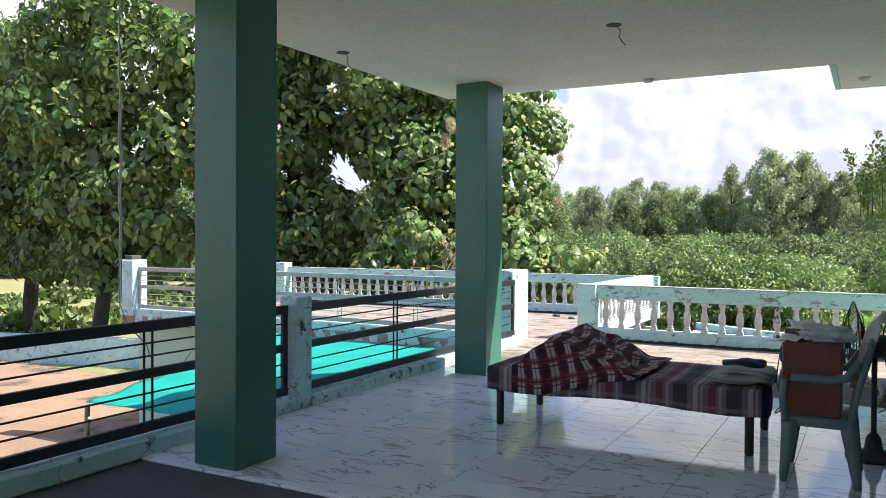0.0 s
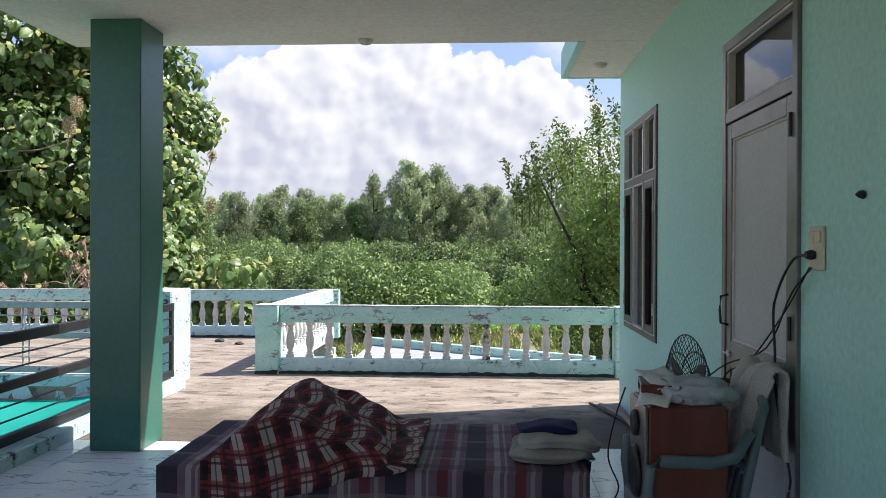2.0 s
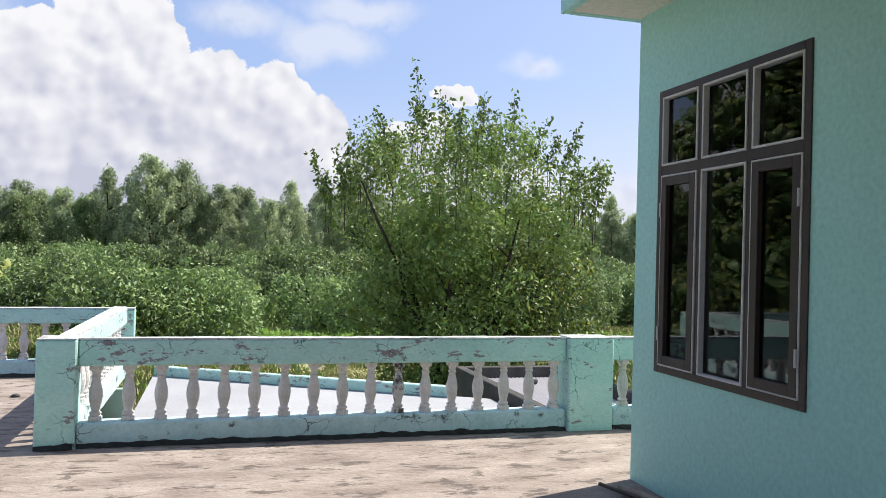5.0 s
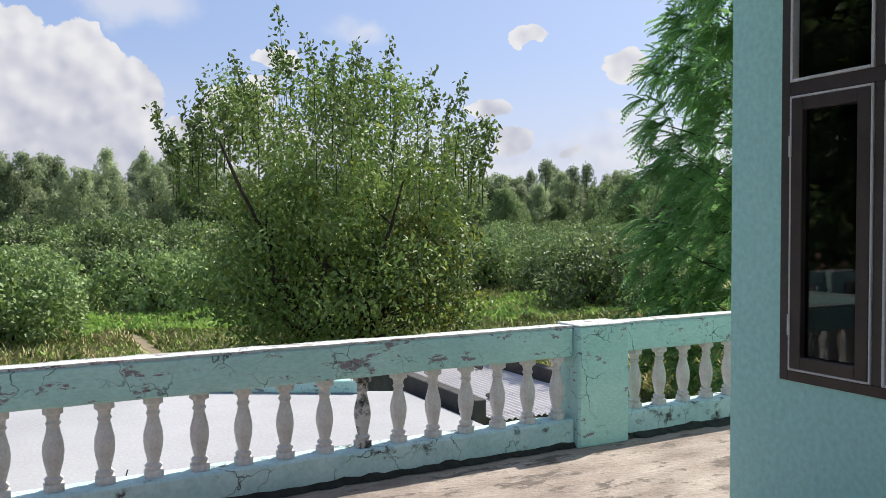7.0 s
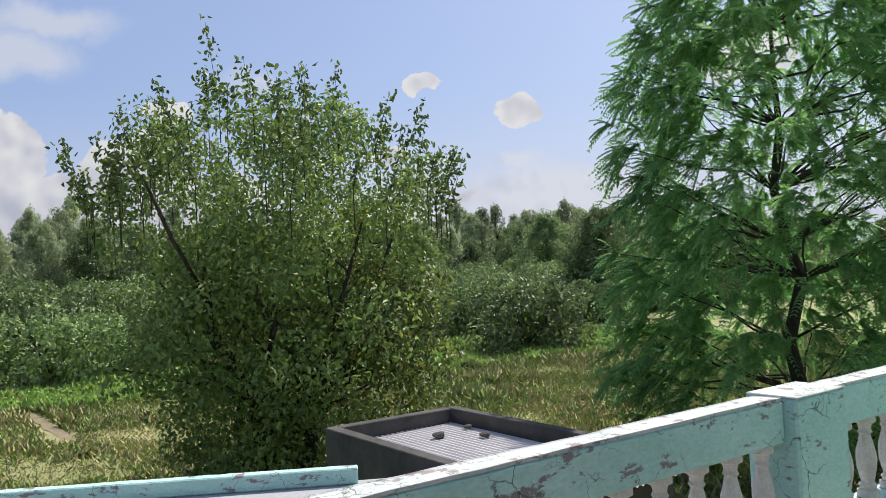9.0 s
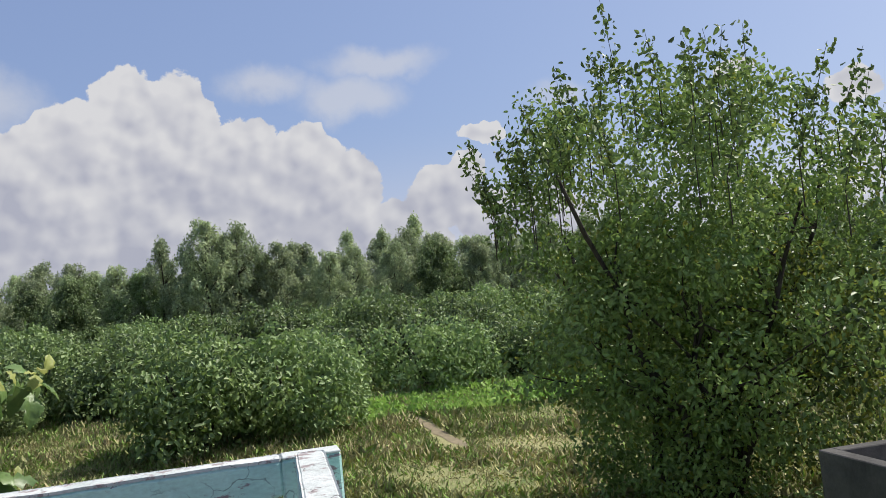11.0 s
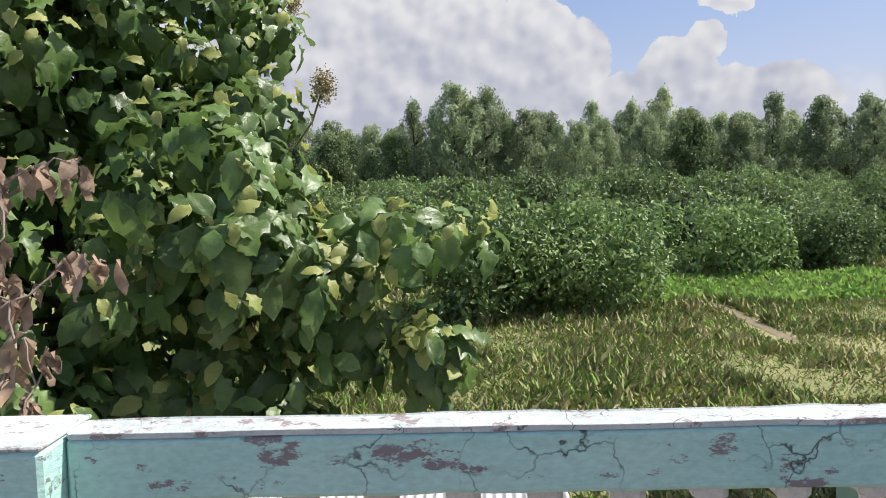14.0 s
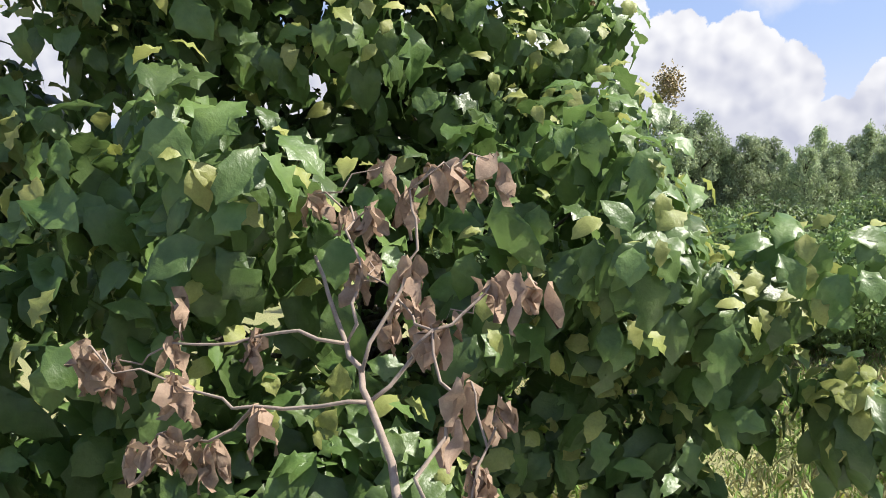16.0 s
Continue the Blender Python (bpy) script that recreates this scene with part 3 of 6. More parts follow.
setting("ceiling_eave", box((-0.5, 8.55, CEIL_Z), (6.0, WALL_END + 0.02, CEIL_Z + 0.14), 0.004), M_CEIL, "cream underside of the eave", "ceiling")
trim = bmesh.new()
box((-0.56, 8.57, CEIL_Z - 0.004), (-0.5, WALL_END + 0.08, CEIL_Z + 0.26), 0.006, trim)
box((-0.5, WALL_END + 0.02, CEIL_Z - 0.004), (6.0, WALL_END + 0.08, CEIL_Z + 0.26), 0.006, trim)
setting("trim_eave", trim, M_WALL, "teal fascia board round the eave", "trim")
trim = bmesh.new()
box((-4.68, 8.55, CEIL_Z + 0.006), (-0.56, 8.61, CEIL_Z + 0.2), 0.006, trim)
box((-4.68, -3.0, CEIL_Z + 0.006), (-4.6, 8.55, CEIL_Z + 0.2), 0.006, trim)
setting("trim_porch_roof", trim, M_CEIL, "cream edge of the porch slab", "trim")

# skirting along the porch wall, broken by the door
for y0, y1 in ((3.9, 5.56), (6.68, 8.1)):
    setting("baseboard", box((-0.012, y0, 0.004), (0, y1, 0.10), 0.002), M_TILE, "white tile skirting along the teal wall", "baseboard")


def pillar(x, y, w=0.375, d=0.40):
    ob = part("porch_pillar", box((x, y, 0.0), (x + w, y + d, CEIL_Z), 0.006), M_PILLAR, None)
    tagged(ob, "square concrete porch pillar in dark green gloss paint", "pillar", "porch pillars", "structure")


pillar(-4.0, 3.92, 0.36, 0.38)
pillar(-4.14, 7.79)

# ---- floors ----
setting("floor_porch_bed", box((-4.42, 3.93, -0.06), (0.0, 8.10, -0.008)), M_GROUT, "cement bed under the porch tiles", "floor")
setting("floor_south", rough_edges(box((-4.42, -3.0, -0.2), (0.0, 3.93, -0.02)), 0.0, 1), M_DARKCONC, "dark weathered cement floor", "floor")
terr = bmesh.new()
box((-4.42, 8.10, -0.16), (6.0, 11.36, -0.012), 0, terr)
box((-4.42, 11.36, -0.16), (-3.86, 14.8, -0.012), 0, terr)
box((-12.55, 10.36, -0.16), (-4.42, 15.1, -0.012), 0, terr)
bmesh.ops.remove_doubles(terr, verts=terr.verts, dist=1e-4)
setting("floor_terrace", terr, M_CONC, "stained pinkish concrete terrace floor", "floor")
setting("floor_step_edge", box((-4.42, 3.86, -0.06), (0, 3.925, -0.003), 0.006), M_TILE, "pale tile nosing at the porch edge", "floor")
setting("facade_below_east", box((-4.66, 11.5, GROUND_Z), (0.2, 11.62, -0.3)), M_PALEGREEN, "lower storey wall under the terrace edge", "wall")
setting("facade_below_north", box((-12.5, 14.85, GROUND_Z), (-3.72, 15.0, -0.164)), M_PALEGREEN, "pale green lower storey wall", "wall")
setting("facade_below_west", box((-12.5, 10.8, GROUND_Z), (-12.35, 14.85, -0.164)), M_PALEGREEN, "pale green lower storey wall by the yard", "wall")
setting("facade_well_north", box((-12.5, 10.7, GROUND_Z), (-4.66, 10.8, -0.164)), M_PALEGREEN, "pale green courtyard wall under the terrace", "wall")
setting("facade_well_east", box((-4.66, -3.0, GROUND_Z), (-4.5, 10.7, -0.022)), M_PALEGREEN, "pale green courtyard wall under the railing", "wall")
setting("facade_east_side", box((5.9, -3.2, GROUND_Z), (6.0, 11.36, -0.17)), M_WALL, "teal lower storey wall", "wall")

# tiles, one by one (last of the large structure, first of the pieces)
tile_floor = thing("floor", "glossy white marble-look floor tiles with grey veins", "floor", "", "structure")
TS = 0.6
t_full = mesh_of(box((0, 0, -0.009), (TS - 0.004, TS - 0.004, 0.0)), "tile", M_TILE)
nx, ny = 8, 7
for i in range(nx):
    for j in range(ny):
        x1, y1 = -i * TS - 0.002, 8.098 - j * TS
        w, h = min(TS - 0.004, x1 + 4.42), TS - 0.004
        if w < 0.02:
            continue
        me = t_full if w > TS - 0.006 else mesh_of(box((0, 0, -0.009), (w, h, 0.0)), "tile", M_TILE)
        t = part("tile", me, None, tile_floor)
        t.location = (x1 - w, y1 - h, 0)


# ---- doors and windows ----
def frame_rect(a0, a1, z0, z1, w, x0, x1, bm=None, bevel=0.003):
    """A rectangular frame in the plane of the wall, butted at the corners."""
    bm = bm or bmesh.new()
    box((x0, a0, z0), (x1, a0 + w, z1), bevel, bm)
    box((x0, a1 - w, z0), (x1, a1, z1), bevel, bm)
    box((x0, a0 + w, z0), (x1, a1 - w, z0 + w), bevel, bm)
    box((x0, a0 + w, z1 - w), (x1, a1 - w, z1), bevel, bm)
    return bm


def pane(parent, a0, a1, z0, z1, x, name="pane"):
    p = part(name, box((x, a0, z0), (x + 0.005, a1, z1)), M_GLASS, parent, "dark tinted glass")
    p.visible_shadow = False
    return p


def window(name, y0, y1, z0, z1, bays, mull):
    w = thing(name, "three-bay brown aluminium window with dark tinted glass", "window", "", "structure")
    part("window_frame", frame_rect(y0, y1, z0, z1, 0.045, -0.012, 0.06), M_ALU, w)
    step = (y1 - y0) / bays
    part("transom", box((-0.010, y0 + 0.045, mull - 0.03), (0.055, y1 - 0.045, mull + 0.03), 0.003), M_ALU, w)
    for i in range(1, bays):
        for lo, hi in ((z0 + 0.045, mull - 0.03), (mull + 0.03, z1 - 0.045)):
            part("mullion", box((-0.009, y0 + i * step - 0.022, lo), (0.055, y0 + i * step + 0.022, hi), 0.003), M_ALU, w)
    for i in range(bays):
        a, b = y0 + i * step + (0.045 if i == 0 else 0.022), y0 + (i + 1) * step - (0.045 if i == bays - 1 else 0.022)
        pane(w, a + 0.02, b - 0.02, mull + 0.05, z1 - 0.065, 0.02)
        part("glazing_bead", frame_rect(a, b, mull + 0.03, z1 - 0.045, 0.014, -0.016, 0.03), M_BEAD, w, "pale glazing bead")
        if i != 1:
            sash = part("casement", frame_rect(a + 0.012, b - 0.012, z0 + 0.057, mull - 0.042, 0.055, -0.02, 0.035), M_ALU, w)
            part("bead", frame_rect(a + 0.001, b - 0.001, z0 + 0.046, mull - 0.031, 0.011, -0.017, 0.03), M_BEAD, w, "pale weather strip")
            pane(sash, a + 0.067, b - 0.067, z0 + 0.112, mull - 0.097, 0.01)
            for hz in (z0 + 0.25, mull - 0.25):
                part("hinge", lathe([(0.007, 0), (0.007, 0.09)], 8, at=(-0.024, (b - 0.012 if i == bays - 1 else a + 0.012), hz - 0.045)), M_BEAD, sash)
        else:
            pane(w, a + 0.014, b - 0.014, z0 + 0.06, mull - 0.045, 0.02)
            part("bead", frame_rect(a, b, z0 + 0.045, mull - 0.03, 0.014, -0.016, 0.03), M_BEAD, w, "pale glazing bead")
    return w


window("window_1", *WIN, 3, 2.045)
window("window_2", *DOOR2[:2], DOOR2[2], DOOR2[3], 2, 2.045)


def door():
    y0, y1, z0, z1 = DOOR
    d = thing("door_1", "closed grey aluminium door with laminate panels and glass transom", "door", "", "structure")
    f = bmesh.new()
    for a, b in ((y0, y0 + 0.055), (y1 - 0.055, y1)):
        box((-0.02, a, 0.005), (0.07, b, z1), 0.004, f)
    box((-0.02, y0 + 0.055, z1 - 0.05), (0.07, y1 - 0.055, z1), 0.004, f)
    part("door_frame", f, M_DOORFRAME, d)
    part("transom_bar", box((-0.018, y0 + 0.055, 2.14), (0.068, y1 - 0.055, 2.2), 0.004), M_DOORFRAME, d)
    pane(d, y0 + 0.06, y1 - 0.06, 2.22, z1 - 0.06, 0.03)
    part("glazing_bead", frame_rect(y0 + 0.055, y1 - 0.055, 2.2, z1 - 0.05, 0.014, -0.012, 0.03), M_BEAD, d, "pale glazing bead")
    leaf = bmesh.new()
    a, b = y0 + 0.06, y1 - 0.06
    for p, q in ((a, a + 0.07), (b - 0.07, b)):
        box((-0.012, p, 0.02), (0.03, q, 2.132), 0.004, leaf)
    for lo, hi in ((0.02, 0.14), (0.86, 1.0), (2.05, 2.132)):
        box((-0.012, a + 0.07, lo), (0.03, b - 0.07, hi), 0.004, leaf)
    lf = part("door_leaf", leaf, M_DOORFRAME, d)
    for lo, hi in ((0.14, 0.86), (1.0, 2.05)):
        part("door_panel", box((0.006, a + 0.07, lo), (0.02, b - 0.07, hi)), M_DOORPANEL, lf, "pale grey laminate panel")
        part("panel_bead", frame_rect(a + 0.07, b - 0.07, lo, hi, 0.012, -0.004, 0.01), M_BEAD, lf)
    hb = tube([(-0.012, b - 0.03, 1.08), (-0.05, b - 0.03, 1.09), (-0.055, b - 0.03, 1.16), (-0.05, b - 0.03, 1.23), (-0.012, b - 0.03, 1.24)], 0.007)
    part("door_handle", hb, M_IRON, lf, "", True)
    bolt = tube([(-0.02, b - 0.09, 0.93), (-0.02, b + 0.03, 0.93)], 0.006)
    box((-0.022, b - 0.07, 0.915), (-0.012, b - 0.03, 0.945), 0.002, bolt)
    part("sliding_bolt", bolt, M_BEAD, lf)
    for hz in (0.35, 1.1, 1.95):
        part("hinge", lathe([(0.008, 0), (0.008, 0.1)], 8, at=(-0.024, y0 + 0.058, hz)), M_IRON, d)


door()


# ---- balustrades ----
def baluster_mesh(h):
    prof = [(0.05, 0), (0.05, 0.035), (0.036, 0.04), (0.045, 0.06), (0.03, 0.075), (0.036, 0.10), (0.047, 0.15), (0.05, 0.19), (0.046, 0.23), (0.034, 0.28),
            (0.027, 0.31), (0.036, 0.325), (0.028, 0.34), (0.034, 0.365), (0.05, 0.375), (0.05, 0.41)]
    bm = lathe([(r, z * h / 0.41) for r, z in prof], 12)
    for v in bm.verts:
        if v.co.z < 0.036 * h / 0.41 or v.co.z > 0.37 * h / 0.41:
            m = max(abs(v.co.x), abs(v.co.y))
            if m > 0.03:
                v.co.x, v.co.y = [c * 0.046 / m for c in (v.co.x, v.co.y)]
        else:
            v.co += noise.noise_vector(v.co * 30) * 0.002
    return mesh_of(bm, "baluster", M_BALUSTER, False)


BAL = baluster_mesh(0.41)


def worn_bar(lo, hi, material, seed):
    bm = box(lo, hi, 0.012)
    long_ = max(range(3), key=lambda i: hi[i] - lo[i])
    n = int((hi[long_] - lo[long_]) / 0.12)
    for k in range(1, n):
        co = [0, 0, 0]
        no = [0, 0, 0]
        co[long_], no[long_] = lo[long_] + (hi[long_] - lo[long_]) * k / n, 1
        bmesh.ops.bisect_plane(bm, geom=bm.verts[:] + bm.edges[:] + bm.faces[:], plane_co=co, plane_no=no)
    for v in bm.verts:
        v.co += noise.noise_vector(v.co * 7 + Vector((seed, 0, 0))) * 0.005
    return bm


def balustrade(name, label, axis, line, a0, a1, first, step, count, z_top=0.785, width=0.14, seed=1.0, curb=0.17):
    """Along axis at the line's middle: curb, top rail with a bleached top face, balusters one by one."""
    b = thing(name, label, "balustrade", "terrace balustrades", "structure")
    h = width / 2

    def span(lo_z, hi_z, grow):
        return ((a0, line - h - grow, lo_z), (a1, line + h + grow, hi_z)) if axis == "x" else ((line - h - grow, a0, lo_z), (line + h + grow, a1, hi_z))
    part("curb", worn_bar(*span(-0.02, curb, 0.015), M_CURB, seed), M_CURB, b)
    part("top_rail", worn_bar(*span(0.585, z_top - 0.006, 0.0), M_RAIL, seed + 3), M_RAIL, b)
    part("rail_cap", worn_bar(*span(z_top - 0.006, z_top + 0.004, -0.004), M_RAILTOP, seed + 3), M_RAILTOP, b, "sun-bleached cracked top of the rail")
    for k in range(count):
        o = part("baluster", BAL, None, b)
        p = first + k * step
        o.location = (p, line, curb) if axis == "x" else (line, p, curb)
        o.rotation_euler = (0, 0, 0)
        o.scale = (1, 1, (0.588 - curb) / 0.41)
        if name == "balustrade_near" and k == 10:
            o.data = BAL.copy()
            o.data.materials[0] = M_BALSTAIN
            tagged(o, "blackened stained baluster")
    return b


def pier(x0, x1, y0, y1, z1, label, z0=-0.02):
    p = thing("balustrade_pier", label, "pier", "balustrade piers", "structure")
    part("shaft", rough_edges(box((x0, y0, z0), (x1, y1, z1 - 0.006), 0.012), 0.003, 5), M_RAIL, p)
    part("cap", box((x0 + 0.003, y0 + 0.003, z1 - 0.006), (x1 - 0.003, y1 - 0.003, z1 + 0.006), 0.004), M_RAILTOP, p)
    return p


NEAR_Y, FAR_Y, SIDE_X = 11.45, 14.92, -3.81
TURN = Matrix.Translation((-6.4, 14.92, 0)) @ Matrix.Rotation(radians(2.8), 4, "Z") @ Matrix.Translation((6.4, -14.92, 0))   # the far side is not quite square to the house
balustrade("balustrade_near", "weathered teal concrete balustrade with grey-white balusters", "x", NEAR_Y, -3.70, 0.2, -3.58, 0.2306, 17, seed=1)
balustrade("balustrade_east", "clean teal concrete balustrade beside the house", "x", NEAR_Y, 0.64, 5.85, 0.78, 0.2306, 22, seed=9)
balustrade("balustrade_side", "sunlit concrete balustrade joining two terrace levels", "y", SIDE_X, 11.56, 14.92, 11.75, 0.226, 14, seed=17)
balustrade("balustrade_far", "cracked pale teal balustrade facing the fields", "x", FAR_Y, -7.36, -3.94, -7.2, 0.215, 15, z_top=0.758, seed=25).matrix_world = TURN
balustrade("balustrade_west", "cracked teal balustrade along the terrace edge", "x", FAR_Y, -12.1, -7.64, -11.95, 0.222, 20, z_top=0.758, seed=33).matrix_world = TURN
pier(-3.975, -3.70, 11.33, 11.56, 0.79, "teal corner panel of the near balustrade")
pier(0.2, 0.62, 11.32, 11.58, 0.79, "square teal balustrade pier by the house")
pier(-3.94, -3.66, 14.845, 14.995, 0.760, "teal corner pier of the far balustrade").matrix_world = TURN
pier(-7.635, -7.362, 14.74, 15.03, 0.762, "square pale pier with chipped paint").matrix_world = TURN
pier(-12.38, -12.1, 14.74, 15.03, 0.86, "pale blue terrace pier").matrix_world = TURN

# ---- lower white slab, shed, roofs below ----
ROOF_PLAN = [(-3.72, 11.62), (1.15, 11.62), (1.15, 16.05), (0.7, 16.3), (-3.72, 18.9)]


def prism(plan, z0, z1):
    bm = bmesh.new()
    lo, hi = [[bm.verts.new((x, y, z)) for x, y in plan] for z in (z0, z1)]
    bm.faces.new(lo[::-1]); bm.faces.new(hi)
    for k in range(len(plan)):
        n = (k + 1) % len(plan)
        bm.faces.new((lo[k], lo[n], hi[n], hi[k]))
    return bm


setting("roof_lower", prism(ROOF_PLAN, -0.72, -0.60), M_WHITEROOF, "white-washed flat roof a step below the terrace", "roof")
setting("facade_lower", prism([(x * 0.99, y - 0.02) for x, y in ROOF_PLAN], GROUND_Z, -0.72), M_PALEGREEN, "pale wall under the white roof", "wall")
setting("parapet_lower", worn_bar((0, -0.07, -0.6), (5.0, 0.07, -0.44), M_RAIL, 51), M_RAIL, "low weathered teal kerb of the lower roof", "parapet").matrix_world = pose(-3.68, 18.78, 0, 0, 0, math.degrees(math.atan2(-2.6, 4.42)))
for sx, sy in ((-2.7, 12.5), (-1.8, 13.2), (-1.5, 12.6), (-1.2, 13.6), (-0.9, 12.3), (-0.2, 13.1), (-2.3, 14.0)):
    st = tube([(0, 0, -0.006), (0.004, 0.0, 0.05), (0.015, 0.005, 0.085)], 0.006, 5)
    box((-0.03, -0.02, -0.004), (0.03, 0.02, 0.008), 0.003, st)
    s = tagged(part("rebar_stub", st, M_IRON, None), "short rusty rebar stub on the white roof", "rebar", "rebar stubs on the white roof")
    s.location = (sx, sy, -0.60)


def corrugated(x0, x1, y0, y1, z, pitch=0.076, amp=0.012, tilt=0.0, along="y"):
    bm = bmesh.new()
    n = int((x1 - x0) / pitch * 6) if along == "y" else int((y1 - y0) / pitch * 6)
    rows = []
    for i in range(n + 1):
        k = i / n
        w = amp * math.sin(2 * math.pi * i / 6)
        if along == "y":
            x = x0 + (x1 - x0) * k
            pts = [(x, y, z + w + tilt * (y - y0)) for y in (y0, y1)]
        else:
            y = y0 + (y1 - y0) * k
            pts = [(x, y, z + w + tilt * (x - x0)) for x in (x0, x1)]
        rows.append([bm.verts.new(p) for p in pts] + [bm.verts.new((p[0], p[1], p[2] - 0.002)) for p in pts])
    for a, b in zip(rows, rows[1:]):
        bm.faces.new((a[0], b[0], b[1], a[1]))
        bm.faces.new((a[2], a[3], b[3], b[2]))
        bm.faces.new((a[0], a[2], b[2], b[0]))
        bm.faces.new((a[1], b[1], b[3], a[3]))
    return bm


shed = thing("shed", "small shed with blackened parapet and pale sheet roof", "shed")
walls = bmesh.new()
box((1.25, 14.5, GROUND_Z), (1.4, 18.2, -0.43), 0.01, walls)
box((3.05, 14.5, GROUND_Z), (3.2, 18.2, -0.43), 0.01, walls)
box((1.4, 18.05, GROUND_Z), (3.05, 18.2, -0.43), 0.01, walls)
box((1.4, 14.5, GROUND_Z), (3.05, 14.62, -0.62), 0.01, walls)
part("wall", rough_edges(walls, 0.012, 3), M_OLDCONC, shed)
part("roof_sheet", corrugated(1.4, 3.05, 14.3, 18.05, -0.62), M_TIN, shed, "pale corrugated roof sheet")
for sx, sy, s in ((2.35, 17.35, 0.07), (2.75, 16.95, 0.06), (2.9, 17.5, 0.05), (1.9, 15.2, 0.07)):
    st = bmesh.new()
    bmesh.ops.create_icosphere(st, subdivisions=2, radius=s)
    for v in st.verts:
        v.co = Vector((v.co.x * 1.3, v.co.y, v.co.z * 0.7)) + noise.noise_vector(v.co * 9) * s * 0.4
    o = tagged(part("stone", st, M_OLDCONC, None), "dark stone weighing down the roof sheet", "stone", "stones on the shed roof")
    o.location = (sx, sy, -0.575)
lean = thing("lean_to_roof", "rust-spotted corrugated tin roof below the balustrade", "roof")
part("roof_sheet", corrugated(-10.0, -5.7, 15.15, 19.4, -0.9, tilt=-0.03), M_TIN, lean)
for px in (-9.8, -5.9):
    part("post", tube([(px, 19.2, GROUND_Z), (px, 19.2, -1.04)], 0.05, 8), M_WOODLEG, lean)

# ---- ground ----
g = bmesh.new()
bmesh.ops.create_grid(g, x_segments=60, y_segments=60, size=1)
for v in g.verts:
    r = v.co.length + 1e-6
    v.co *= 40 + 900 * min(1, r) ** 2
    d = Vector((v.co.x, v.co.y)).length
    v.co.z = GROUND_Z + (noise.noise(v.co * 0.05) * 0.12 if 25 < d < 400 else 0)
setting("ground", g, M_GROUND, "dry grassy ground with green patches", "ground", True)
setting("ground_yard", box((-26, -6, GROUND_Z - 0.3), (-4.66, 15.0, GROUND_Z + 0.02)), M_EARTH, "ochre earth of the lower yard", "ground")


# ---- plants ----
def leaves_mesh(name, centres, normals, tips, size, aspect, material, bend=0.25, rng=None, shape="oval", second=None, second_share=0.0):
    """Many small leaves in one mesh: each a folded blade of four or six corners, at its centre, with its own tip direction."""
    n = len(centres)
    c = np.asarray(centres, float)
    t = np.asarray(tips, float)
    t /= np.linalg.norm(t, axis=1)[:, None] + 1e-9
    nn = np.asarray(normals, float)
    s = np.cross(t, nn)
    s /= np.linalg.norm(s, axis=1)[:, None] + 1e-9
    nn = np.cross(s, t)
    sz = np.asarray(size, float).reshape(-1, 1) * np.ones((n, 1))
    L, W = sz, sz * aspect
    if shape == "oval":
        prof = [(0.0, 0.0, 0.0), (0.3, 0.5, 0.10), (0.68, 0.42, 0.02), (1.0, 0.0, -0.22), (0.68, -0.42, 0.02), (0.3, -0.5, 0.10)]
        faces = [(0, 1, 2, 3), (0, 3, 4, 5)]
    else:
        prof = [(0.0, 0.0, 0.0), (0.5, 0.5, 0.08), (1.0, 0.0, -0.15), (0.5, -0.5, 0.08)]
        faces = [(0, 1, 2), (0, 2, 3)]
    k = len(prof)
    v = np.empty((n, k, 3))
    for i, (a, b, h) in enumerate(prof):
        v[:, i] = c + t * (a - 0.5) * L + s * b * W + nn * h * L * (bend / 0.25)
    v = v.reshape(-1, 3)
    base = (np.arange(n) * k)[:, None]
    fs = np.concatenate([base + np.array(f)[None] for f in faces], axis=1)
    m = len(faces[0])
    idx = fs.reshape(-1).astype(np.int32)
    me = bpy.data.meshes.new(name)
    me.vertices.add(len(v))
    me.vertices.foreach_set("co", v.ravel())
    me.loops.add(len(idx))
    me.loops.foreach_set("vertex_index", idx)
    nf = len(idx) // m
    me.polygons.add(nf)
    me.polygons.foreach_set("loop_start", np.arange(nf, dtype=np.int32) * m)
    me.polygons.foreach_set("loop_total", np.full(nf, m, np.int32))
    me.materials.append(material)
    if second:
        me.materials.append(second)
        pick = (np.random.RandomState(n).rand(n) < second_share).astype(np.int32)
        me.polygons.foreach_set("material_index", np.repeat(pick, len(faces)))
    me.update(calc_edges=True)
    me.validate()
    return me


def rand_dirs(rng, n):
    d = rng.normal(size=(n, 3))
    return d / np.linalg.norm(d, axis=1)[:, None]


def limb_points(rng, start, end, wob, n=6):
    a, b = np.array(start, float), np.array(end, float)
    pts = []
    for i in range(n + 1):
        k = i / n
        pts.append(a + (b - a) * k + rng.normal(size=3) * wob * math.sin(math.pi * k))
    return pts


